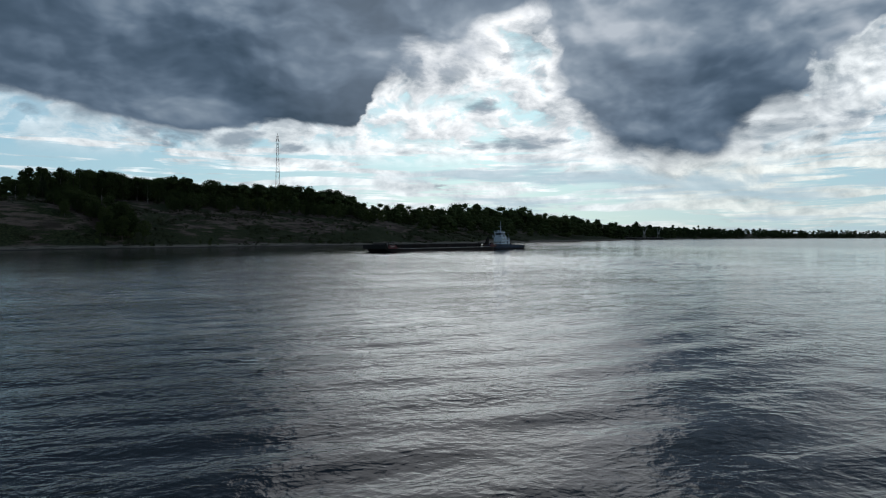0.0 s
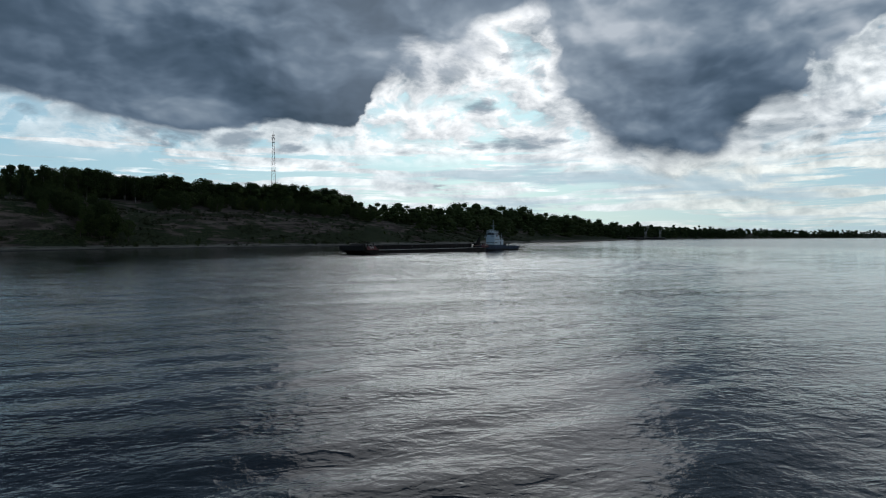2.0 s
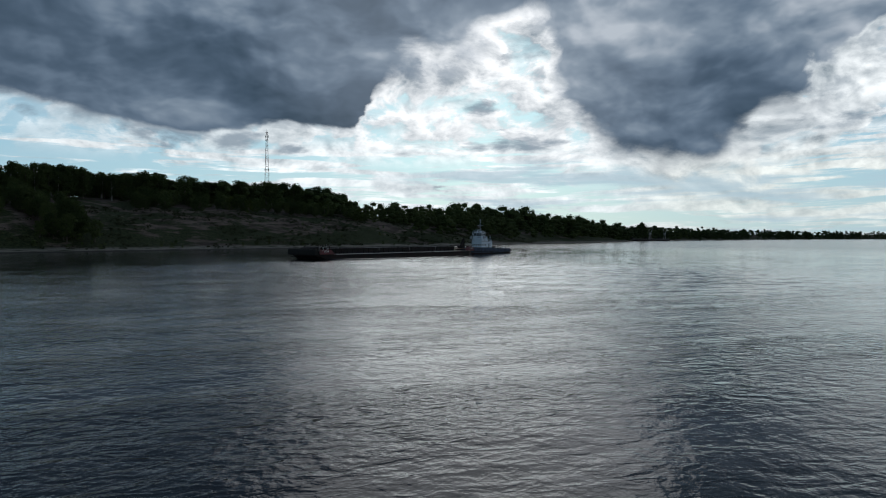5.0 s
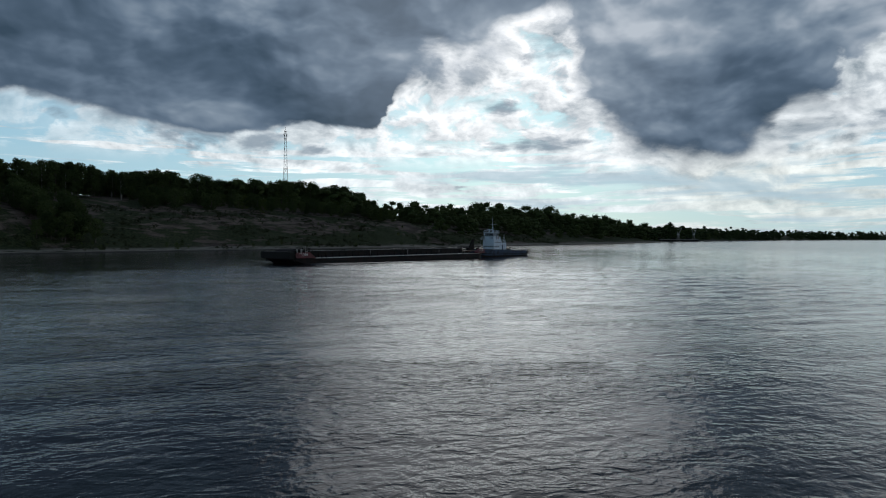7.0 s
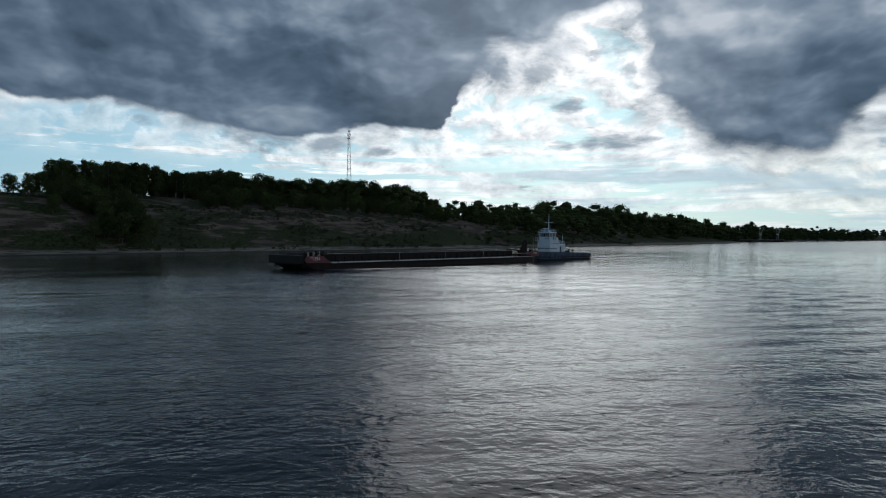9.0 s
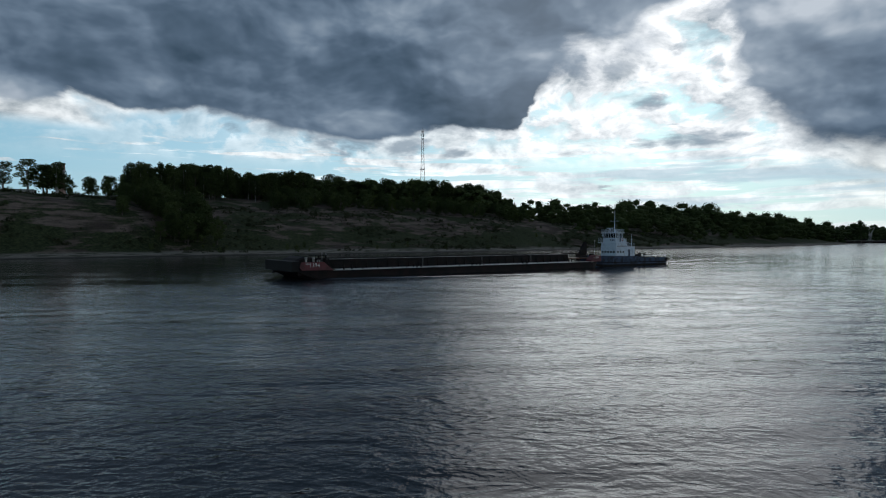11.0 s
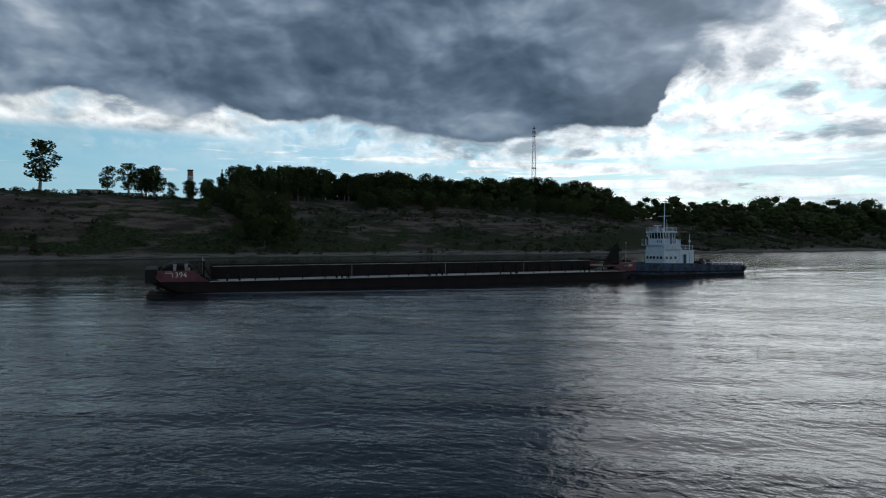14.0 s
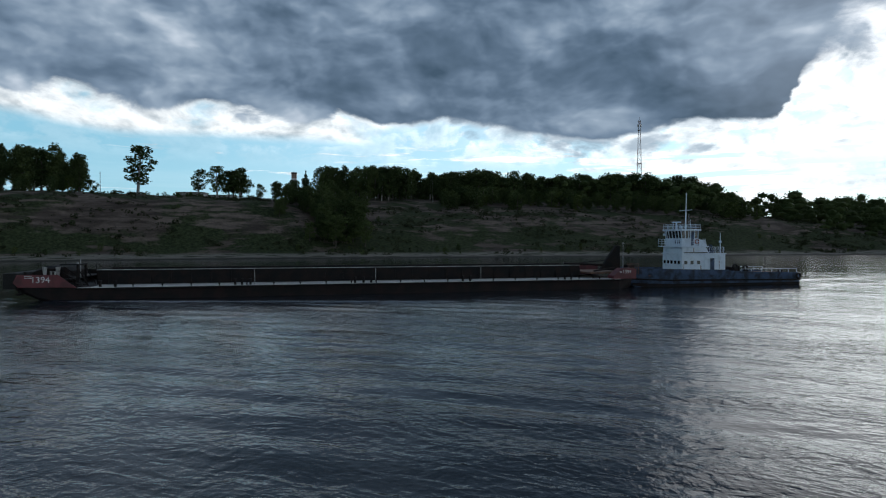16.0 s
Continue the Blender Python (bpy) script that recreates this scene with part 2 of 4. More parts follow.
def water_material():
    mat = bpy.data.materials.new("river_water")
    mat.use_nodes = True
    N = Nodes(mat.node_tree)
    pos = N.n("ShaderNodeTexCoord").outputs["Object"]
    turned = N.n("ShaderNodeMapping", {"Vector": pos, "Rotation": (0, 0, radians(-14))}).outputs[0]
    ruffle = N.noise(N.scaled(pos, (1, 0.55, 1)), 0.022, 3, 0.5, 0.4)
    gust = N.step(ruffle, 0.36, 0.62, 0.8, 1.2)
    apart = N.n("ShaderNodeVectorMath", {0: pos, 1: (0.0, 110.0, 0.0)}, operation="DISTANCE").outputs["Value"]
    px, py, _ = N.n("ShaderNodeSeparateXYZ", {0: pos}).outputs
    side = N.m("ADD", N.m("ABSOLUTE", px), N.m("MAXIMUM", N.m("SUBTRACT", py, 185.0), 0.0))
    groups = N.noise(N.scaled(turned, (0.3, 1.0, 1), (2, 8, 0)), 0.11, 3, 0.5, 0.5)
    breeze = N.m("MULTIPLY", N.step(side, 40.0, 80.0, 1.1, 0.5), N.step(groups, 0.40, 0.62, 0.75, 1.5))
    # sheltered water under the bluff
    off_bank = N.m("SUBTRACT", N.m("MULTIPLY", N.m("ADD", px, 222.0), 0.818), N.m("MULTIPLY", N.m("SUBTRACT", py, 215.0), 0.575))
    breeze = N.m("MULTIPLY", breeze, N.step(off_bank, 18.0, 75.0, 0.3, 1.0))
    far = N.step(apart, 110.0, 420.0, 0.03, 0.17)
    wave = N.noise(N.scaled(turned, (0.4, 1.0, 1)), 0.55, 3, 0.5, 0.6)
    chop = N.noise(N.scaled(pos, (0.9, 1.0, 1)), 1.55, 4, 0.55, 0.3)
    fine = N.noise(N.scaled(pos, (0.8, 1.0, 1)), 5.0, 3, 0.6, 0.2)
    ridge = N.m("SUBTRACT", 1.0, N.m("ABSOLUTE", N.m("SUBTRACT", N.m("MULTIPLY", N.noise(N.scaled(turned, (0.5, 1.0, 1), (9, 4, 0)), 1.15, 2, 0.5, 0.4), 4.0), 2.0)))
    small = N.m("ADD", N.m("ADD", N.m("MULTIPLY", wave, 0.04), N.m("MULTIPLY", ridge, 0.022)), N.m("ADD", N.m("MULTIPLY", chop, 0.058), N.m("MULTIPLY", fine, 0.009)))
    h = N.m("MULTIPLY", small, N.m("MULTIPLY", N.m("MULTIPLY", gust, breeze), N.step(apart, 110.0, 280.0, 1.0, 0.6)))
    bump = N.n("ShaderNodeBump", {"Strength": 1.0, "Distance": 1.0, "Height": h}).outputs[0]
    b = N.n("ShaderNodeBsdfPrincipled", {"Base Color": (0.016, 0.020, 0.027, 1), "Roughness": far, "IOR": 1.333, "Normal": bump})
    N.n("ShaderNodeOutputMaterial", {"Surface": b.outputs[0]})
    return mat


def ground_material():
    mat = bpy.data.materials.new("bank_earth")
    mat.use_nodes = True
    N = Nodes(mat.node_tree)
    pos = N.n("ShaderNodeTexCoord").outputs["Object"]
    z = N.n("ShaderNodeSeparateXYZ", {0: pos}).outputs[2]
    wide = N.noise(pos, 0.035, 5, 0.6, 0.5)
    layer = N.noise(N.scaled(pos, (0.07, 0.07, 0.5)), 1.0, 4, 0.55, 0.5)
    fine = N.noise(pos, 0.8, 6, 0.65)
    soil = N.mix(N.m("MULTIPLY", N.step(layer, 0.36, 0.66), N.step(wide, 0.3, 0.6, 0.45, 1.0)), (0.062, 0.049, 0.042, 1), (0.185, 0.146, 0.124, 1))
    grass = N.mix(N.step(fine, 0.35, 0.65), (0.022, 0.032, 0.015, 1), (0.050, 0.062, 0.028, 1))
    up = N.n("ShaderNodeSeparateXYZ", {0: N.n("ShaderNodeNewGeometry").outputs["Normal"]}).outputs[2]
    cover = N.m("ADD", N.m("MULTIPLY", wide, 1.2), N.m("SUBTRACT", N.m("MULTIPLY", up, 0.55), 0.52))
    belt = N.m("MULTIPLY", N.step(z, 13.0, 8.0), N.step(z, 1.5, 3.5))
    cover = N.m("ADD", cover, N.m("SUBTRACT", N.m("MULTIPLY", belt, 0.16), N.m("MULTIPLY", N.step(layer, 0.45, 0.6), 0.10)))
    col = N.mix(N.step(cover, 0.50, 0.66), soil, grass)
    sand = N.mix(fine, (0.15, 0.14, 0.12, 1), (0.27, 0.25, 0.215, 1))
    edge = N.m("ADD", z, N.m("MULTIPLY", wide, 1.6))
    strand = N.noise(N.scaled(pos, (0.12, 0.12, 2.2)), 1.0, 5, 0.6, 0.4)
    sand = N.mix(N.step(strand, 0.48, 0.62), sand, (0.050, 0.056, 0.036, 1))
    sand = N.mix(N.step(z, 0.55, 0.15), sand, (0.045, 0.042, 0.036, 1))
    col = N.mix(N.step(edge, 3.0, 1.9), col, sand)
    k = N.m("ADD", 0.6, N.m("MULTIPLY", fine, 0.8))
    col = N.mix(1.0, col, N.n("ShaderNodeCombineColor", {0: k, 1: k, 2: k}).outputs[0], "MULTIPLY")
    b = N.n("ShaderNodeBsdfPrincipled", {"Base Color": col, "Roughness": 0.95, "Specular IOR Level": 0.1})
    N.put(b.inputs["Normal"], N.n("ShaderNodeBump", {"Strength": 0.7, "Distance": 0.5, "Height": fine}).outputs[0])
    N.n("ShaderNodeOutputMaterial", {"Surface": b.outputs[0]})
    return mat


def leaf_material(name, a, b2):
    mat = bpy.data.materials.new(name)
    mat.use_nodes = True
    N = Nodes(mat.node_tree)
    isle = N.n("ShaderNodeNewGeometry").outputs["Random Per Island"]
    info = N.n("ShaderNodeObjectInfo").outputs["Random"]
    col = N.mix(N.m("ADD", N.m("MULTIPLY", isle, 0.3), N.m("MULTIPLY", info, 0.7)), (*a, 1), (*b2, 1))
    d = N.n("ShaderNodeBsdfPrincipled", {"Base Color": col, "Roughness": 0.85, "Specular IOR Level": 0.08})
    t = N.n("ShaderNodeBsdfTranslucent", {"Color": col})
    s = N.n("ShaderNodeMixShader", {0: 0.25, 1: d.outputs[0], 2: t.outputs[0]})
    N.n("ShaderNodeOutputMaterial", {"Surface": s.outputs[0]})
    return mat


WATER = water_material()
EARTH = ground_material()
LEAF = leaf_material("leaf_green", (0.028, 0.046, 0.018), (0.095, 0.125, 0.046))
LEAF_LIGHT = leaf_material("leaf_willow", (0.040, 0.060, 0.016), (0.090, 0.115, 0.032))
NEEDLE = leaf_material("needle_dark", (0.018, 0.032, 0.016), (0.035, 0.055, 0.025))
SCRUB = leaf_material("scrub_green", (0.034, 0.042, 0.022), (0.075, 0.080, 0.045))
BARK = material("bark", (0.10, 0.085, 0.07), 0.9, vary=0.5, scale=2, bump=0.05)
BIRCH = material("birch_bark", (0.30, 0.29, 0.27), 0.8, second=(0.10, 0.09, 0.09), scale=2.5, patch=0.58)
HULL = material("hull_black_red", (0.013, 0.012, 0.013), 0.6, second=(0.024, 0.015, 0.015), vary=0.5, scale=0.6, bump=0.01, spec=0.15)
DECK = material("deck_steel", (0.62, 0.61, 0.60), 0.45, second=(0.46, 0.44, 0.42), vary=0.3, scale=0.5, bump=0.005)
DARK = material("dark_steel", (0.011, 0.011, 0.012), 0.65, second=(0.021, 0.015, 0.014), vary=0.5, scale=0.8, bump=0.01, spec=0.12)
RED = material("red_paint", (0.150, 0.034, 0.042), 0.6, second=(0.085, 0.024, 0.029), vary=0.35, scale=0.8, bump=0.008)
WHITE = material("white_paint", (0.66, 0.75, 0.86), 0.5, second=(0.48, 0.56, 0.66), vary=0.22, scale=0.9, bump=0.004, patch=0.6)
BLUE = material("blue_paint", (0.050, 0.085, 0.160), 0.55, second=(0.020, 0.026, 0.040), vary=0.55, scale=0.9, bump=0.012, spec=0.25)
MARK = material("white_lettering", (0.80, 0.80, 0.80), 0.5, vary=0.15, scale=3)
RUST = material("rusty_steel", (0.16, 0.075, 0.045), 0.75, second=(0.08, 0.045, 0.035), vary=0.4, scale=1.2, bump=0.01)
RUBBER = material("black_rubber", (0.010, 0.010, 0.010), 0.8, vary=0.3, scale=4)
STEEL = material("galvanised_steel", (0.42, 0.42, 0.42), 0.5, 0.3, vary=0.2, scale=1)
SIGNAL_RED = material("signal_red", (0.30, 0.09, 0.07), 0.6, vary=0.2, scale=0.3)
BRICK = material("chimney_brick", (0.30, 0.20, 0.16), 0.9, second=(0.22, 0.15, 0.12), vary=0.3, scale=0.8, bump=0.02)
CONCRETE = material("pale_plaster", (0.55, 0.55, 0.54), 0.9, vary=0.15, scale=0.5, bump=0.01)
ROOF = material("grey_roof", (0.24, 0.24, 0.25), 0.7, vary=0.2, scale=0.5)


def glass_material():
    mat = bpy.data.materials.new("window_glass")
    mat.use_nodes = True
    N = Nodes(mat.node_tree)
    b = N.n("ShaderNodeBsdfPrincipled", {"Base Color": (0.012, 0.016, 0.02, 1), "Roughness": 0.06, "IOR": 1.5})
    N.n("ShaderNodeOutputMaterial", {"Surface": b.outputs[0]})
    return mat


GLASS = glass_material()


# ---- mesh helpers ----
def finish(bm, mat, name, smooth=False):
    me = bpy.data.meshes.new(name)
    bmesh.ops.recalc_face_normals(bm, faces=bm.faces)
    bm.to_mesh(me)
    bm.free()
    if smooth:
        for p in me.polygons:
            p.use_smooth = True
    me.materials.append(mat)
    return me


def part(name, bm, mat, parent, label="", smooth=False):
    ob = new(name, finish(bm, mat, name, smooth))
    ob.parent = parent
    if label:
        tagged(ob, label)
    return ob


def thing(name, m, label, category, group="", kind=""):
    ob = new(name)
    ob.matrix_basis = m
    return tagged(ob, label, category, group, kind)


def box(bm, x0, x1, y0, y1, z0, z1, bevel=0.0):
    r = bmesh.ops.create_cube(bm, size=1.0, matrix=Matrix.LocRotScale(((x0 + x1) / 2, (y0 + y1) / 2, (z0 + z1) / 2), None, (abs(x1 - x0), abs(y1 - y0), abs(z1 - z0))))
    if bevel:
        es = {e for v in r["verts"] for e in v.link_edges}
        bmesh.ops.bevel(bm, geom=list(es), offset=bevel, segments=2, affect="EDGES", profile=0.5)
    return bm


def rod(bm, a, b, r=0.03, r2=None, seg=8):
    a, b = Vector(a), Vector(b)
    d = b - a
    m = Matrix.Translation((a + b) / 2) @ d.to_track_quat("Z", "Y").to_matrix().to_4x4()
    bmesh.ops.create_cone(bm, cap_ends=True, segments=seg, radius1=r, radius2=r if r2 is None else r2, depth=d.length, matrix=m)
    return bm


def ring(bm, centre, axis, r, tube, seg=20, sub=8):
    """A torus round an axis."""
    q = Vector(axis).to_track_quat("Z", "Y")
    vs = []
    for i in range(seg):
        a = 2 * math.pi * i / seg
        row = []
        for j in range(sub):
            b = 2 * math.pi * j / sub
            p = Vector(((r + tube * math.cos(b)) * math.cos(a), (r + tube * math.cos(b)) * math.sin(a), tube * math.sin(b)))
            row.append(bm.verts.new(Vector(centre) + q @ p))
        vs.append(row)
    for i in range(seg):
        for j in range(sub):
            bm.faces.new((vs[i][j], vs[(i + 1) % seg][j], vs[(i + 1) % seg][(j + 1) % sub], vs[i][(j + 1) % sub]))
    return bm


def loft(bm, sections, close=True):
    """Joins rings of equal length into a skin, capped at both ends."""
    rows = [[bm.verts.new(p) for p in s] for s in sections]
    n = len(rows[0])
    for a, b in zip(rows, rows[1:]):
        for i in range(n if close else n - 1):
            bm.faces.new((a[i], a[(i + 1) % n], b[(i + 1) % n], b[i]))
    if close:
        bm.faces.new(rows[0][::-1])
        bm.faces.new(rows[-1])
    return bm


def B():
    return bmesh.new()


# ---- river and bank ----
SHORE = ((-900, -4200), (-560, -1500), (-420, -500), (-330, -100), (-285, 60), (-245, 160), (-222, 215), (-209, 245), (-198, 268), (-186, 292),
         (-168, 316), (-147, 345), (-126, 370), (-99, 404), (-62, 450), (-16, 508), (35, 566), (95, 655), (150, 745), (208, 838), (275, 960),
         (335, 1095), (385, 1230), (400, 1330), (430, 1400), (530, 1460), (720, 1680), (1000, 2020), (1500, 2500), (2200, 2850), (3200, 3000), (4600, 2900))


def spread(points, gap):
    """A smooth run of points along the line, the gap growing with distance."""
    P = np.array(points, float)
    s = np.concatenate([[0], np.cumsum(np.hypot(*np.diff(P, axis=0).T))])
    out, at = [], 0.0
    while at < s[-1]:
        q = np.array([np.interp(at, s, P[:, 0]), np.interp(at, s, P[:, 1])])
        out.append(q)
        at += gap * max(1.0, np.hypot(q[0] + 100, q[1] - 330) / 220)
    return np.array(out)


LINE = spread(SHORE, 6.0)
for _ in range(3):
    LINE[1:-1] = (LINE[:-2] + 2 * LINE[1:-1] + LINE[2:]) / 4
tan = np.gradient(LINE, axis=0)
for _ in range(40):
    tan[1:-1] = (tan[:-2] + 2 * tan[1:-1] + tan[2:]) / 4
tan /= np.hypot(*tan.T)[:, None]
INLAND = np.stack([-tan[:, 1], tan[:, 0]], 1)
OFFS = np.array([-40, -12, -4, 0, 3, 7, 12, 17, 22, 26, 30, 34, 38, 43, 48, 53, 58, 64, 70, 76, 83, 90, 98, 107, 118, 130, 145, 165, 190, 230, 300, 450, 800, 1600, 3500], float)
# heights by distance inland: open bluff, wooded hill, low far bank
D_OPEN = ((-40, -4), (-4, -0.5), (0, 0), (6, 0.5), (14, 1.2), (20, 2.2), (27, 6), (40, 15), (52, 22.5), (60, 25.5), (75, 27.5), (110, 30.5), (200, 31.5), (4000, 33))
D_HILL = ((-40, -4), (-4, -0.5), (0, 0), (7, 0.5), (18, 1.3), (28, 2.8), (40, 7), (58, 14), (75, 19.5), (90, 23), (115, 27.5), (150, 33), (190, 37), (260, 38.5), (4000, 38))
D_EAST = ((-40, -4), (-4, -0.5), (0, 0), (8, 0.6), (20, 1.6), (35, 4), (60, 10), (100, 17.5), (150, 24), (220, 29.5), (400, 35), (4000, 38))
D_FAR = ((-40, -4), (-4, -0.5), (0, 0), (10, 1.2), (40, 6), (100, 13), (250, 20), (600, 24), (1500, 27), (4000, 30))


def prof(table, d):
    a = np.array(table, float)
    return np.interp(d, a[:, 0], a[:, 1])


def height(x, y, d):
    """Ground height at a place d metres inland, chosen by how far up the river it lies."""
    along = (x * 0.5 + y * 0.86)
    w1 = np.clip((along - 175) / 60, 0, 1)
    w2 = np.clip((along - 470) / 90, 0, 1)
    w3 = np.clip((along - 900) / 600, 0, 1)
    z = prof(D_OPEN, d) * (1 - w1) + prof(D_HILL, d) * w1
    z = z * (1 - w2) + prof(D_EAST, d) * w2
    return z * (1 - w3) + prof(D_FAR, d) * w3


def relief(x, y, d):
    """Gullies and hummocks on the slope."""
    k = float(np.interp(d, (0, 14, 30, 60, 110, 160, 400), (0, 0.15, 1, 1, 0.6, 0.2, 0.2)))
    g = noise.fractal(Vector((x * 0.045, y * 0.045, 0.3)), 1.0, 2.0, 4)
    r = abs(noise.noise(Vector(((x * 0.55 + y * 0.83) * 0.06, d * 0.008, 4.0))))
    return k * (1.6 * g - 3.0 * max(0.0, 0.22 - r) * 4 * 0.5)


GX = LINE[:, None, 0] + INLAND[:, None, 0] * OFFS[None]
GY = LINE[:, None, 1] + INLAND[:, None, 1] * OFFS[None]
GZ = height(GX, GY, np.broadcast_to(OFFS[None], GX.shape))
for i in range(GX.shape[0]):
    for j, d in enumerate(OFFS):
        if d > 3:
            GZ[i, j] += relief(GX[i, j], GY[i, j], d)


def grid_mesh(name, X, Y, Zs, mat):
    n, m = X.shape
    verts = np.stack([X, Y, Zs], -1).reshape(-1, 3)
    idx = np.arange(n * m).reshape(n, m)
    faces = np.stack([idx[:-1, :-1], idx[1:, :-1], idx[1:, 1:], idx[:-1, 1:]], -1).reshape(-1, 4)
    me = bpy.data.meshes.new(name)
    me.from_pydata(verts.tolist(), [], faces.tolist())
    for p in me.polygons:
        p.use_smooth = True
    me.materials.append(mat)
    me.update()
    return me


bank = tagged(new("ground", grid_mesh("ground", GX, GY, GZ, EARTH)), "eroded sandy river bluff with grass and a pale beach", "river bank", kind="structure")


def ground_at(x, y):
    """Height of the bank below a place."""
    k = np.argmin((GX - x) ** 2 + (GY - y) ** 2)
    i, j = divmod(int(k), GX.shape[1])
    w = 0.0
    z = 0.0
    for a in range(max(0, i - 1), min(GX.shape[0], i + 2)):
        for b in range(max(0, j - 1), min(GX.shape[1], j + 2)):
            q = 1.0 / ((GX[a, b] - x) ** 2 + (GY[a, b] - y) ** 2 + 0.5) ** 1.5
            w, z = w + q, z + q * GZ[a, b]
    return z / w


def from_shore(u, d):
    """A place by metres along the shore from its bend near the open bluff, and metres inland."""
    seg = np.concatenate([[0], np.cumsum(np.hypot(*np.diff(LINE, axis=0).T))])
    k0 = int(np.argmin(np.hypot(LINE[:, 0] + 222, LINE[:, 1] - 215)))
    s = seg[k0] + u
    px, py = np.interp(s, seg, LINE[:, 0]), np.interp(s, seg, LINE[:, 1])
    nx, ny = np.interp(s, seg, INLAND[:, 0]), np.interp(s, seg, INLAND[:, 1])
    return px + nx * d, py + ny * d


def ruled(lo, hi, gap, out_lo, out_hi, grow):
    """Grid lines: even between lo and hi, widening outside."""
    mid = list(np.arange(lo, hi, gap))
    up, g = [mid[-1]], gap
    while up[-1] < out_hi:
        g *= grow if up[-1] < 900 else 1.6
        up.append(up[-1] + g)
    down, g = [mid[0]], gap
    while down[-1] > out_lo:
        g *= grow if down[-1] > -260 else 1.6
        down.append(down[-1] - g)
    return np.array(down[:0:-1] + mid + up[1:])


wx = ruled(-66, 60, 0.38, -6000, 6000, 1.022)
wy_ = ruled(8, 245, 0.38, -6000, 6000, 1.022)
WX, WY = np.meshgrid(wx, wy_, indexing="ij")
cell = np.maximum(np.gradient(wx)[:, None], 0.6 * np.gradient(wy_)[None])
gen = np.random.default_rng(11)
WZ = np.zeros_like(WX)
for k in range(44):
    lam = 1.0 * 1.072 ** k * gen.uniform(0.95, 1.05)
    a = radians(-100 + gen.normal() * 38)
    keep = np.clip(lam / (2.4 * cell) - 0.6, 0, 1) * (cell < 12)
    amp = 0.0018 * lam if lam < 3 else 0.0040 * (lam / 3) ** 0.35
    WZ += keep * amp * np.sin((WX * math.cos(a) + WY * math.sin(a)) * 2 * math.pi / lam + gen.uniform(0, 6.28) + 1.6 * np.sin(WX * 0.11 + k) * min(1, 3 / lam) + 1.3 * np.sin(WY * 0.09 + 2 * k) * min(1, 3 / lam))
open_reach = np.clip((78 - np.abs(WX) - np.maximum(WY - 190, 0)) / 36, 0, 1)
WZ *= 0.5 + 0.15 * open_reach
# long wash from passing vessels
for az, lam, amp, ph in ((-36, 4.2, 0.040, 0.3), (-31, 5.0, 0.020, 2.0), (-14, 3.2, 0.028, 1.1)):
    k = WX * math.sin(radians(az)) + WY * math.cos(radians(az))
    c = WX * math.cos(radians(az)) - WY * math.sin(radians(az))
    WZ += (cell < 1.2) * (0.2 + 0.8 * open_reach) * amp * np.sin(2 * math.pi * (k + 1.3 * np.sin(c * 0.06 + ph)) / lam + ph) * np.clip(0.5 + 0.7 * np.sin(c * 0.045 + 0.02 * k + 2 * ph), 0, 1)
calm = 0.80 + 0.32 * np.sin(WX * 0.055 + 1.4 * np.sin(WY * 0.031)) * np.sin(WY * 0.043 + 0.8)
river = tagged(new("water", grid_mesh("water", WX, WY, WZ * calm, WATER)), "dark rippled river water reflecting the cloudy sky", "river", kind="structure")


# ---- the pushed barge; x forward from the tug's stern, y to port, z up ----
HEADING = -128.77
barge = thing("barge", pose(0.63, 275.42, 0, 0, 0, HEADING), "long dark steel barge with red bow, pushed by a tug", "barge")
PORT, STAR = 2.0, -12.0
MID = (PORT + STAR) / 2


def hull_ring(u, half, z_top, z_low, flare=0.0):
    return [(u, MID + half, z_top), (u, MID + half - flare, z_low + 0.35), (u, MID + half - flare - 0.35, z_low),
            (u, MID - half + flare + 0.35, z_low), (u, MID - half + flare, z_low + 0.35), (u, MID - half, z_top)]


bm = loft(B(), [hull_ring(30.9, 5.6, 1.40, 0.1, 0.3), hull_ring(33.5, 6.5, 1.40, -0.7), hull_ring(60, 6.5, 1.40, -0.8), hull_ring(101.5, 6.5, 1.40, -0.8),
               hull_ring(104.5, 6.45, 1.62, -0.6), hull_ring(107.5, 6.3, 1.9, -0.05), hull_ring(109.6, 5.9, 2.1, 0.85, 0.15), hull_ring(110.2, 5.7, 2.1, 1.15, 0.2)])
part("hull", bm, HULL, barge, "black hull plating with reddish rust")
part("deck", box(B(), 33.5, 103.4, STAR + 0.05, PORT - 0.05, 1.404, 1.45), DECK, barge, "worn pale grey steel deck")
for v in (PORT + 0.03, STAR - 0.03):
    part("rubbing_strake", box(B(), 33, 103.6, v - 0.07, v + 0.07, 1.22, 1.36, 0.03), DARK, barge)
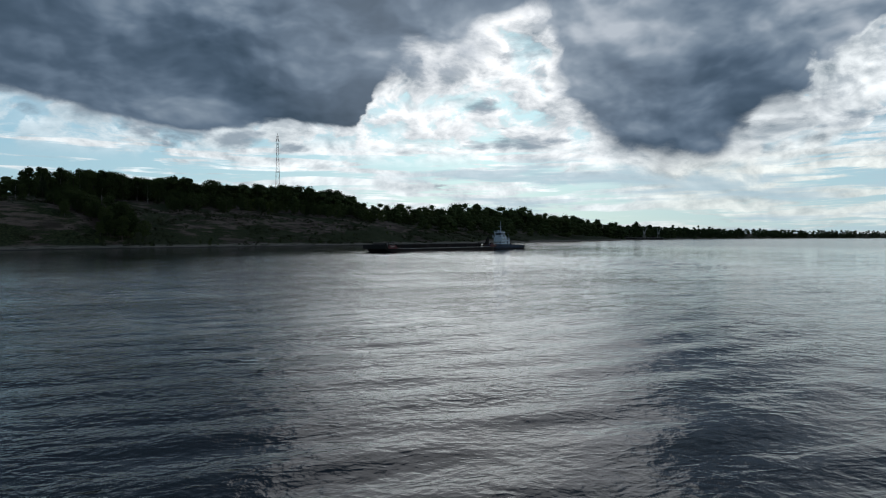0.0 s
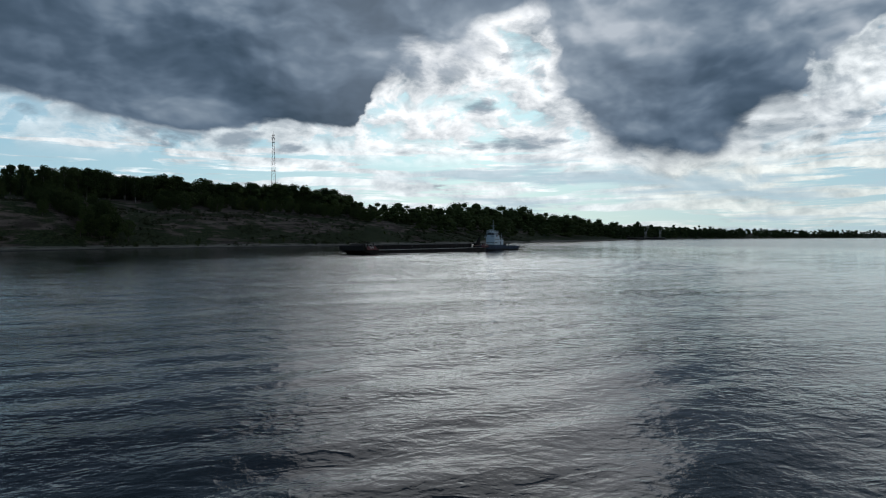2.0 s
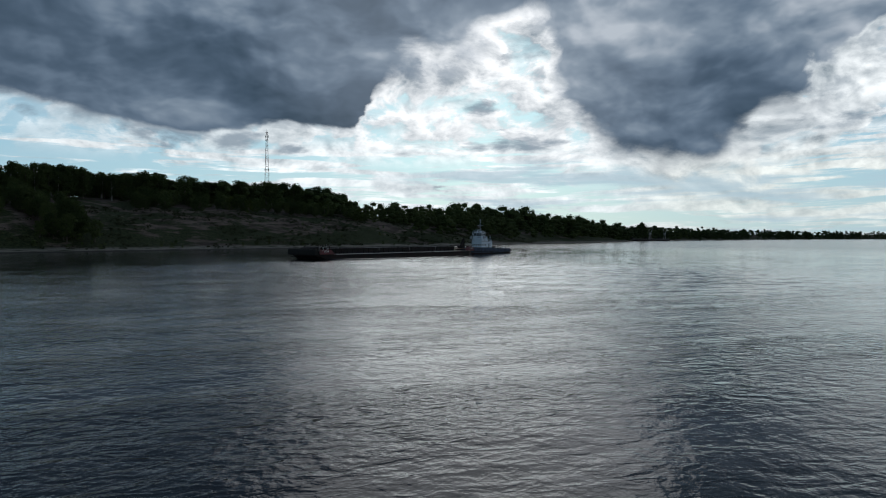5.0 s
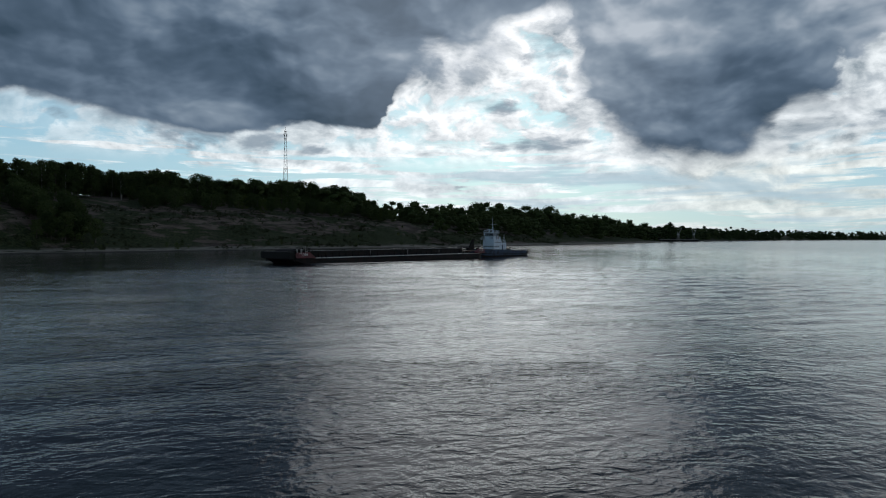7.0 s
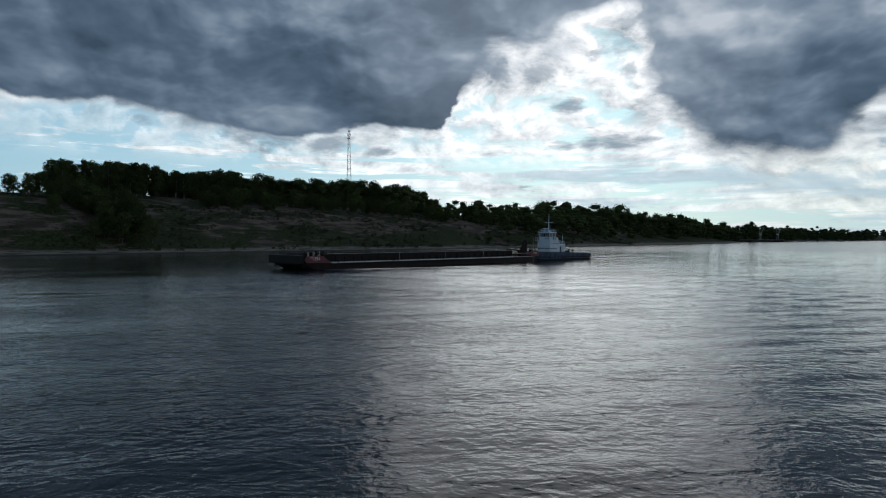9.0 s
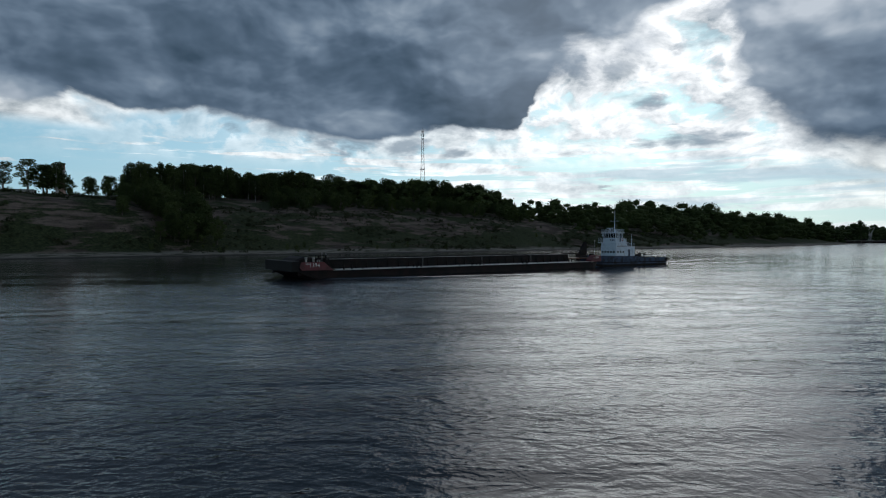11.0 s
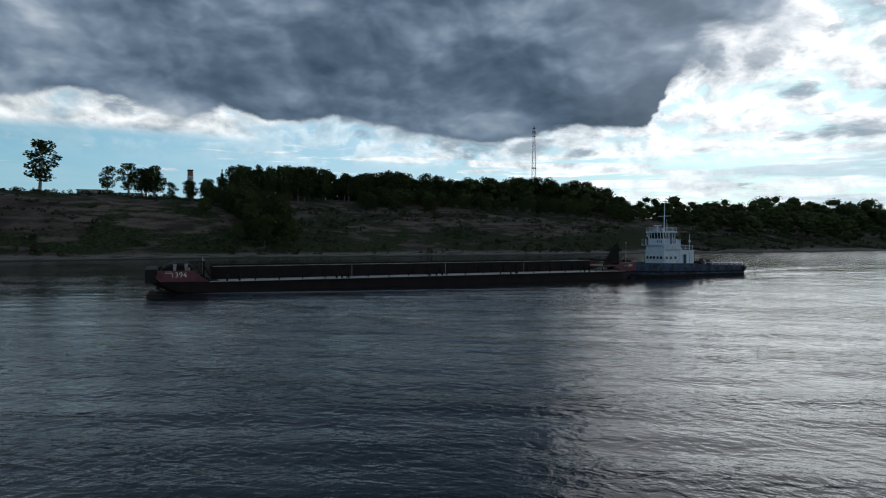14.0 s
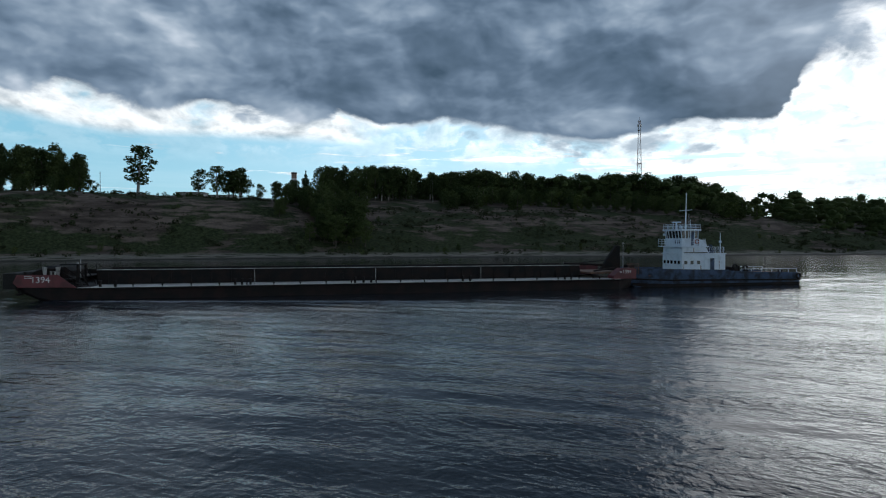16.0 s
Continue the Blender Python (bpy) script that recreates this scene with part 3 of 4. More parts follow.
# long walls round the cargo space
bm = B()
for v0, v1 in ((-3.12, -3.0), (-9.54, -9.42)):
    part("coaming_wall", box(B(), 37.5, 102.7, v0, v1, 1.45, 3.22, 0.02), DARK, barge, "dark steel side wall of the cargo space")
    part("coaming_cap", box(B(), 37.5, 102.7, v0 - 0.1, v1 + 0.1, 3.22, 3.30, 0.02), STEEL if v0 > -5 else DARK, barge)
part("coaming_end", box(B(), 102.6, 102.75, -9.42, -3.0, 1.45, 3.30, 0.02), DARK, barge)
part("coaming_end", box(B(), 37.45, 37.6, -9.42, -3.0, 1.45, 2.9, 0.02), DARK, barge)
for i in range(27):
    u = 39 + i * 2.4
    bm = B()
    vs = [bm.verts.new(p) for p in ((u, -3.0, 1.45), (u, -2.7, 1.45), (u, -3.0, 3.15), (u + 0.06, -3.0, 1.45), (u + 0.06, -2.7, 1.45), (u + 0.06, -3.0, 3.15))]
    for f in ((0, 1, 2), (5, 4, 3), (0, 3, 4, 1), (1, 4, 5, 2), (2, 5, 3, 0)):
        bm.faces.new([vs[k] for k in f])
    part("coaming_rib", bm, DARK, barge)
# raised bow with red sides
def bow_side(v, out):
    bm = B()
    a = [(103.5, v, 1.45), (105.4, v, 2.96), (109.5, v, 2.98), (109.9, v, 2.1), (109.4, v, 1.55), (104.6, v, 1.50)]
    b = [(u, y - out * 0.12, z) for u, y, z in a]
    loft(bm, [a, b])
    return bm
part("bow_plate", bow_side(PORT + 0.02, 1), RED, barge, "faded red bow plating")
part("bow_plate", bow_side(STAR - 0.02, -1), DARK, barge)
part("forecastle_deck", box(B(), 104.4, 109.7, STAR + 0.15, PORT - 0.15, 2.30, 2.42, 0.02), DARK, barge)
part("bow_fender", box(B(), 109.7, 111.1, STAR + 0.6, PORT - 0.5, 1.35, 3.15, 0.08), RUBBER, barge, "blunt black pushing fender")
for v in (PORT - 1.0, STAR + 1.0):
    bm = rod(B(), (109.6, v, 0.85), (110.0, v, 1.5), 0.09)
    box(bm, 109.3, 109.9, v - 0.35, v + 0.35, 0.62, 0.86, 0.06)
    part("anchor", bm, DARK, barge)
# windlass and cable drums on the bow
for u in (106.0, 107.8):
    for v in (-2.4, -5.4):
        bm = rod(B(), (u, v - 0.6, 2.95), (u, v + 0.6, 2.95), 0.34, seg=14)
        box(bm, u - 0.45, u + 0.45, v - 0.75, v - 0.6, 2.42, 3.35, 0.03)
        box(bm, u - 0.45, u + 0.45, v + 0.6, v + 0.75, 2.42, 3.35, 0.03)
        part("windlass", bm, DARK, barge)
def house_ring(v, k):
    return [(105.5, v, 2.42), (105.3, v, 3.2 * k), (105.9, v, 3.72 * k), (107.6, v, 3.86 * k), (108.7, v, 3.5 * k), (109.3, v, 2.95 * k), (109.3, v, 2.42)]
part("windlass_house", loft(B(), [house_ring(-0.9, 0.93), house_ring(-1.6, 1.0), house_ring(-7.9, 1.0), house_ring(-8.6, 0.93)]), DARK, barge, "low black windlass house with a sloping front")
# gantry of stout posts behind the bow
for v in (-0.3, -3.2):
    part("gantry_post", box(B(), 103.9, 104.15, v - 0.12, v + 0.12, 1.45, 3.95, 0.03), DARK, barge)
    part("gantry_brace", rod(B(), (104.0, v, 3.6), (102.9, v, 1.5), 0.07), DARK, barge)
part("gantry_beam", box(B(), 103.85, 105.9, -3.4, -0.1, 3.95, 4.10, 0.03), DARK, barge)
part("gantry_lamp", box(B(), 103.9, 104.1, -0.3, -0.1, 4.10, 4.36, 0.04), STEEL, barge)
for u, v in ((104.6, 0.9), (103.7, 0.8)):
    bm = ring(B(), (u, v, 1.62), (0, 0, 1), 0.42, 0.13, 16, 6)
    ring(bm, (u, v, 1.84), (0, 0, 1), 0.36, 0.12, 16, 6)
    part("rope_coil", bm, RUBBER, barge)
for u in (106.2, 107.6):
    part("roof_vent", rod(B(), (u, -0.6, 2.42), (u, -0.6, 3.75), 0.12, 0.26, 10), STEEL, barge)
part("stair_frame", loft(B(), [[(103.4, -0.4, 1.45), (105.3, -0.4, 2.6), (105.3, -0.4, 2.85), (103.4, -0.4, 1.7)], [(103.4, -1.4, 1.45), (105.3, -1.4, 2.6), (105.3, -1.4, 2.85), (103.4, -1.4, 1.7)]]), DARK, barge)
for u, v in ((109.0, 1.2), (108.0, 1.2), (106.3, 1.3), (105.9, 1.3)):
    bm = rod(B(), (u, v, 2.4), (u, v, 3.25), 0.11, seg=12)
    rod(bm, (u, v, 3.25), (u, v, 3.32), 0.17, seg=12)
    part("bollard", bm, STEEL if u < 107 else DARK, barge)
for v in (1.6, -10.6):
    bm = rod(B(), (104.9, v, 2.9), (103.2, v, 1.5), 0.035)
    rod(bm, (104.9, v, 3.9), (103.2, v, 2.5), 0.03)
    for k in range(5):
        f = k / 4
        rod(bm, (104.9 - 1.7 * f, v, 2.9 - 1.4 * f), (104.9 - 1.7 * f, v, 3.9 - 1.4 * f), 0.025)
    part("ladder_rail", bm, DARK, barge)
part("flagstaff", rod(B(), (104.1, -1.6, 2.3), (104.1, -1.6, 4.6), 0.04), STEEL, barge)


def lettering(text, size, m, mat, parent, name):
    cu = bpy.data.curves.new(name, "FONT")
    cu.body, cu.size, cu.extrude, cu.align_x, cu.offset = text, size, 0.006, "CENTER", 0.0
    tmp = new(name, cu)
    me = bpy.data.meshes.new_from_object(tmp.evaluated_get(bpy.context.evaluated_depsgraph_get()))
    bpy.data.objects.remove(tmp)
    me.materials.clear()
    me.materials.append(mat)
    ob = new(name, me)
    ob.parent, ob.matrix_basis = parent, m
    return ob


# white hull number on both bows
lettering("1394", 0.98, Matrix.Translation((107.15, PORT + 0.035, 2.08)) @ Euler((radians(90), 0, radians(180))).to_matrix().to_4x4(), MARK, barge, "hull_number")
for k in range(2):
    part("painted_bar", box(B(), 108.0, 108.75, PORT + 0.02, PORT + 0.032, 2.58 + 0.2 * k, 2.66 + 0.2 * k), MARK, barge)
# mooring posts, bollards and small fittings along the side deck
for u in (101.2, 99.6, 86.2, 85.4, 84.4, 71.5, 70.4, 69.4, 57.0, 56.0, 42.0, 41.0):
    bm = rod(B(), (u, 1.35, 1.45), (u, 1.35, 2.1), 0.15, seg=10)
    rod(bm, (u, 1.35, 2.1), (u, 1.35, 2.2), 0.22, seg=10)
    part("bollard", bm, DARK, barge)
for u in (83.9, 68.8, 54.4):
    part("guide_post", rod(B(), (u, 1.2, 1.45), (u, 1.2, 3.3), 0.035), STEEL, barge)
for i in range(20):
    u = 97.6 - i * 3.2
    bm = rod(B(), (u, 1.75, 1.45), (u, 1.75, 1.72), 0.07)
    rod(bm, (u - 0.12, 1.75, 1.7), (u + 0.12, 1.75, 1.7), 0.05)
    part("deck_cleat", bm, DARK, barge)
# after part: red coupling block, folded derrick and pipes
def block_ring(v):
    return [(31.0, v, 1.45), (31.0, v, 2.75), (31.3, v, 2.95), (33.2, v, 2.95), (34.6, v, 1.9), (34.6, v, 1.45)]
part("stern_block", loft(B(), [block_ring(0.3), block_ring(PORT - 0.1)]), RED, barge, "faded red coupling block with pale markings")
lettering("1394", 0.72, Matrix.Translation((32.5, PORT - 0.09, 2.2)) @ Euler((radians(90), 0, radians(180))).to_matrix().to_4x4(), MARK, barge, "hull_number")
for k in range(2):
    part("painted_bar", box(B(), 33.3, 33.7, PORT - 0.095, PORT - 0.08, 2.3 + 0.16 * k, 2.36 + 0.16 * k), MARK, barge)
part("stern_block", box(B(), 31.0, 34.2, STAR + 0.1, -9.3, 1.45, 3.1, 0.06), RED, barge, "faded red coupling block with pale markings")
bm = B()
a = [(30.9, -2.7, 2.4), (34.2, -2.7, 2.5), (32.4, -2.7, 5.0), (31.5, -2.7, 6.2), (30.95, -2.7, 6.1)]
loft(bm, [a, [(u, -3.3, z) for u, _, z in a]])
part("derrick_frame", bm, DARK, barge, "tall dark triangular push frame")
part("derrick_tip", rod(B(), (31.3, -3.0, 6.0), (31.2, -3.0, 6.6), 0.05), DARK, barge)
part("derrick_boom", rod(B(), (32.2, -3.0, 3.2), (40.0, -3.0, 3.55), 0.16), DARK, barge)
part("derrick_boom", rod(B(), (32.6, -1.4, 2.9), (36.6, -0.2, 2.5), 0.12), DARK, barge)
part("derrick_stay", rod(B(), (33.0, -3.0, 4.0), (38.5, -3.0, 3.5), 0.05), DARK, barge)
part("ramp_plate", box(B(), 31.0, 37.2, -8.6, -0.1, 2.1, 2.3, 0.03), RUST, barge)
for v in (-0.2, -8.5):
    for u in (31.4, 36.8):
        part("ramp_leg", box(B(), u - 0.1, u + 0.1, v - 0.1, v + 0.1, 1.45, 2.1), DARK, barge)
part("light_pole", rod(B(), (32.85, 1.4, 3.1), (32.85, 1.4, 6.45), 0.05, 0.035), STEEL, barge, "pale grey signal pole")
part("pole_lamp", box(B(), 32.7, 33.0, 1.28, 1.52, 6.45, 6.65, 0.04), STEEL, barge)
bm = B()
for k in range(9):
    f = k / 8
    rod(bm, (30.2, 1.2 - 3 * f, 2.0), (30.2 + 0.5 * math.sin(f * 3.1), 1.2 - 3 * f, 3.6), 0.03)
rod(bm, (30.2, 1.2, 3.55), (30.2, -1.8, 3.55), 0.035)
part("stern_rail", bm, RUST, barge)

# ---- the pusher tug ----
tug = thing("tugboat", pose(0.63, 275.42, 0, 0, 0, HEADING), "blue-hulled pusher tug with white deckhouse and wheelhouse", "tugboat")
TM = -4.0


def tug_ring(u, half, z_top, z_low, tumble=0.12):
    return [(u, TM + half, z_top), (u, TM + half - tumble, 0.75), (u, TM + half - tumble - 0.15, z_low), (u, TM - half + tumble + 0.15, z_low), (u, TM - half + tumble, 0.75), (u, TM - half, z_top)]


bm = loft(B(), [tug_ring(-0.55, 3.1, 1.15, 0.55), tug_ring(-0.2, 3.55, 1.55, 0.0), tug_ring(2.5, 3.95, 1.55, -0.6), tug_ring(13, 4.0, 1.7, -0.9), tug_ring(24, 4.0, 1.95, -0.9), tug_ring(27.5, 3.7, 2.1, -0.5), tug_ring(29.8, 2.9, 2.2, 0.2)])
part("hull", bm, BLUE, tug, "scuffed dark blue hull")


def strip(points, y_of, z0, z1, thick):
    bm = B()
    for side in (1, -1):
        sec = []
        for u, half, zb, zt in points:
            y = TM + side * half
            sec.append([(u, y, zb), (u, y, zt), (u, y - side * thick, zt), (u, y - side * thick, zb)])
        loft(bm, sec)
    return bm


part("bulwark", strip([(13.6, 4.0, 1.68, 2.45), (20, 4.02, 1.85, 2.55), (24, 4.02, 1.95, 2.65), (27.6, 3.72, 2.1, 2.75), (29.8, 2.92, 2.2, 2.5)], None, 0, 0, 0.08), BLUE, tug, "blue bulwark plating")
part("bulwark", strip([(0.4, 3.8, 1.5, 1.92), (2.5, 3.97, 1.53, 1.95), (9, 4.0, 1.62, 2.1), (13.6, 4.0, 1.68, 2.3)], None, 0, 0, 0.07), BLUE, tug, "blue bulwark plating")
part("rubbing_strake", strip([(-0.3, 3.62, 0.62, 0.84), (2.5, 4.03, 0.64, 0.86), (24, 4.1, 0.85, 1.07), (28, 3.75, 1.0, 1.22), (29.9, 2.98, 1.1, 1.32)], None, 0, 0, 0.16), DARK, tug)
part("waterline_band", strip([(0.0, 3.62, -0.15, 0.32), (2.5, 3.84, -0.2, 0.34), (24, 3.90, -0.2, 0.42), (27.6, 3.62, -0.1, 0.5), (29.7, 2.86, 0.25, 0.6)], None, 0, 0, 0.2), DARK, tug, "black waterline band")
part("deck", box(B(), 0.2, 27.5, -7.7, -0.3, 1.6, 1.72), RUST, tug)
part("push_knee", box(B(), 29.2, 30.6, -2.2, -1.4, 0.3, 3.3, 0.05), DARK, tug)
part("push_knee", box(B(), 29.2, 30.6, -6.6, -5.8, 0.3, 3.3, 0.05), DARK, tug)
# stern fender and tyres
bm = rod(B(), (-0.65, -6.6, 1.35), (-0.65, -1.2, 1.35), 0.42, seg=14)
part("stern_fender", bm, RUBBER, tug, "black rubber stern fender")
for u, v, z in ((0.6, 0.05, 1.35), (12.2, -0.4, 2.9), (10.4, -0.3, 2.7)):
    part("tyre_fender", ring(B(), (u, v, z), (0, 1, 0), 0.36, 0.16), RUBBER, tug)
# lower deckhouse with stepped roof
YS, YN, UF = -1.2, -6.2, 21.15
house = part("deckhouse", box(B(), 13.3, UF, YN, YS, 1.7, 4.92, 0.06), WHITE, tug, "white painted deckhouse")
upper = part("upper_house", loft(B(), [[(16.2, YS - 0.05, 4.92), (16.2, YN + 0.05, 4.92), (16.9, YN + 0.05, 5.98), (16.9, YS - 0.05, 5.98)],
                                       [(UF - 0.1, YS - 0.05, 4.92), (UF - 0.1, YN + 0.05, 4.92), (UF - 0.1, YN + 0.05, 5.98), (UF - 0.1, YS - 0.05, 5.98)]]), WHITE, tug, "white painted upper house")
part("house_ledge", box(B(), 13.2, UF + 0.1, YN - 0.12, YS + 0.12, 4.86, 4.98, 0.02), WHITE, tug)
part("bridge_deck", box(B(), 16.6, UF + 0.5, YN - 0.6, YS + 0.35, 5.95, 6.07, 0.02), WHITE, tug)
# narrow dark strip just above the ledge on the port side
part("dark_house_strip", box(B(), 16.6, 20.8, YS + 0.02, YS + 0.10, 5.02, 5.14, 0.02), DARK, tug)
for u in (20.5, 19.4, 18.25):
    fr = part("window", box(B(), u - 0.36, u + 0.36, YS, YS + 0.05, 3.24, 3.9, 0.02), WHITE, house, "white framed square window")
    part("window_pane", box(B(), u - 0.27, u + 0.27, YS + 0.045, YS + 0.075, 3.32, 3.82), GLASS, house)
for v in (-5.55, -4.65, -3.75, -2.8, -1.9):
    part("window", box(B(), UF, UF + 0.05, v - 0.34, v + 0.34, 3.24, 3.9, 0.02), WHITE, house, "white framed square window")
    part("window_pane", box(B(), UF + 0.045, UF + 0.075, v - 0.26, v + 0.26, 3.32, 3.82), GLASS, house)
door = part("door", box(B(), 15.35, 16.1, YS, YS + 0.06, 1.9, 4.2, 0.03), BLUE, house, "dark steel door")
part("door_recess", box(B(), 16.18, 16.3, YS, YS + 0.10, 1.8, 4.4, 0.02), WHITE, house)
part("pipe", rod(B(), (17.2, YS + 0.1, 1.8), (17.2, YS + 0.1, 4.9), 0.05), WHITE, house)
for u0, z0, w, h in ((14.4, 2.6, 0.10, 1.2), (17.7, 2.3, 0.14, 0.8), (20.9, 2.2, 0.08, 1.1), (19.0, 5.2, 0.12, 0.6)):
    part("rust_streak", box(B(), u0, u0 + w, YS + 0.0, YS + 0.004, z0, z0 + h), RUST, house)
# wheelhouse with raked front windows
def wh(u0a, u1a, u0b, u1b, z0, z1, inset=0.0):
    return loft(B(), [[(u0a, YN + 0.6 + inset, z0), (u0a, YS - 0.3 - inset, z0), (u1a, YS - 0.3 - inset, z0), (u1a, YN + 0.6 + inset, z0)],
                      [(u0b, YN + 0.6 + inset, z1), (u0b, YS - 0.3 - inset, z1), (u1b, YS - 0.3 - inset, z1), (u1b, YN + 0.6 + inset, z1)]])
wheel = part("wheelhouse", wh(18.0, 21.0, 18.0, 21.0, 6.07, 7.30), WHITE, tug, "white wheelhouse with large windows")
part("wheelhouse_glass", wh(18.1, 20.92, 18.1, 21.12, 7.30, 8.45, 0.05), GLASS, tug, "dark wheelhouse window glass")
part("wheelhouse_roof", box(B(), 17.7, 21.4, YN + 0.3, YS + 0.0, 8.45, 8.72, 0.05), WHITE, tug)
wy = YS - 0.33
for u, lean in ((20.95, 0.18), (20.3, 0.1), (19.75, 0.0), (19.4, 0.0), (18.75, 0.0), (18.1, -0.05)):
    for v in (wy, YN + 0.62):
        part("window_post", rod(B(), (u, v, 7.28), (u + lean, v, 8.47), 0.09, seg=6), WHITE, tug)
for v in (-2.2, -3.0, -3.8, -4.6, -5.2):
    part("window_post", rod(B(), (20.98, v, 7.28), (21.18, v, 8.47), 0.06, seg=6), WHITE, tug)
part("wheelhouse_door", box(B(), 18.85, 19.35, wy + 0.02, wy + 0.08, 6.2, 8.3, 0.03), BLUE, tug, "dark blue side door")
for k in range(3):
    part("name_bar", box(B(), 21.0, 21.015, -3.2 + k * 0.5, -2.9 + k * 0.5, 6.5, 6.95), BLUE, tug)
part("lifebuoy", ring(B(), (18.3, wy + 0.1, 6.8), (0, 1, 0), 0.33, 0.085), SIGNAL_RED, tug, "red and white lifebuoy")


def railing(parent, pts, z0, h, r=0.022, bars=3, gap=1.0, mat=WHITE):
    bm = B()
    for (u0, v0), (u1, v1) in zip(pts, pts[1:]):
        L = math.hypot(u1 - u0, v1 - v0)
        for k in range(1, bars + 1):
            rod(bm, (u0, v0, z0 + h * k / bars), (u1, v1, z0 + h * k / bars), r, seg=5)
        n = max(1, round(L / gap))
        for k in range(n + 1):
            f = k / n
            rod(bm, (u0 + (u1 - u0) * f, v0 + (v1 - v0) * f, z0), (u0 + (u1 - u0) * f, v0 + (v1 - v0) * f, z0 + h), r * 1.2, seg=5)
    return part("railing", bm, mat, parent, "thin white tube railing" if mat is WHITE else "")


railing(tug, [(17.8, YS - 0.1), (21.3, YS - 0.1), (21.3, YN + 0.4), (17.8, YN + 0.4), (17.8, YS - 0.1)], 8.72, 0.75)
railing(tug, [(17.2, YS + 0.3), (21.6, YS + 0.3), (21.6, YN - 0.5), (17.2, YN - 0.5)], 6.07, 1.1, 0.03)
railing(tug, [(13.6, YS - 0.1), (16.2, YS - 0.1)], 4.98, 0.95)
railing(tug, [(13.5, YN + 0.1), (13.5, YS - 0.1)], 4.98, 0.95)
railing(tug, [(0.6, -0.35), (5.5, -0.2), (11.3, -0.15)], 1.95, 0.55, 0.03, 1, 1.9)
railing(tug, [(0.6, -7.65), (5.5, -7.8), (11.3, -7.85)], 1.95, 0.55, 0.03, 1, 1.9)
part("side_shield", loft(B(), [[(16.4, wy, 6.07), (17.9, wy, 6.07), (17.9, wy, 7.15), (16.7, wy, 7.0)], [(16.4, wy - 0.06, 6.07), (17.9, wy - 0.06, 6.07), (17.9, wy - 0.06, 7.15), (16.7, wy - 0.06, 7.0)]]), WHITE, tug)
# mast, crosstree, aerials, lamps
part("mast", rod(B(), (18.8, -3.6, 8.72), (18.7, -3.6, 14.2), 0.13, 0.05), WHITE, tug, "white signal mast")
part("crosstree", rod(B(), (18.75, -2.0, 11.75), (18.75, -5.2, 11.75), 0.05), WHITE, tug)
part("mast_lamp", rod(B(), (18.7, -3.6, 14.1), (18.7, -3.6, 14.5), 0.08), WHITE, tug)
for u, z in ((20.6, 9.9), (18.2, 11.2), (17.9, 10.4), (21.0, 10.0)):
    part("aerial", rod(B(), (u, -3.6, 8.72), (u, -3.6, z), 0.02), WHITE, tug)
part("radar", box(B(), 20.0, 20.5, -4.8, -3.0, 9.75, 9.93, 0.04), WHITE, tug)
part("radar_post", rod(B(), (20.25, -3.9, 8.72), (20.25, -3.9, 9.75), 0.12), WHITE, tug)
part("searchlight", rod(B(), (20.9, -1.6, 9.0), (21.25, -1.6, 9.05), 0.2, 0.24, 12), WHITE, tug)
part("searchlight", rod(B(), (21.2, -5.4, 7.9), (21.5, -5.4, 7.9), 0.16, 0.2, 12), WHITE, tug)
part("aft_mast", rod(B(), (13.65, -2.0, 4.98), (13.65, -2.0, 8.2), 0.08, 0.04), WHITE, tug)
part("aft_mast_lamp", box(B(), 13.5, 13.8, -2.15, -1.85, 6.6, 6.95, 0.03), WHITE, tug)
for v in (-2.6, -5.4):
    bm = rod(B(), (15.2, v, 4.95), (15.0, v, 6.3), 0.34, 0.30, 14)
    part("funnel", bm, BLUE, tug, "dark blue exhaust funnel")
part("engine_skylight", box(B(), 13.9, 14.6, -4.9, -3.1, 4.98, 5.5, 0.05), BLUE, tug)
bm = box(B(), 11.2, 12.9, -2.6, -0.9, 1.72, 2.9, 0.2)
part("tow_winch", bm, DARK, tug)
part("towing_hook", rod(B(), (8.5, -4.0, 1.72), (8.5, -4.0, 2.8), 0.2), DARK, tug)
part("stern_post", rod(B(), (5.88, -1.2, 1.7), (5.88, -1.2, 4.35), 0.06), DARK, tug)
for u in (3.0, 9.5):
    bm = rod(B(), (u, -0.9, 1.72), (u, -0.9, 2.35), 0.14, seg=10)
    rod(bm, (u + 0.6, -0.9, 1.72), (u + 0.6, -0.9, 2.35), 0.14, seg=10)
    part("bitts", bm, DARK, tug)


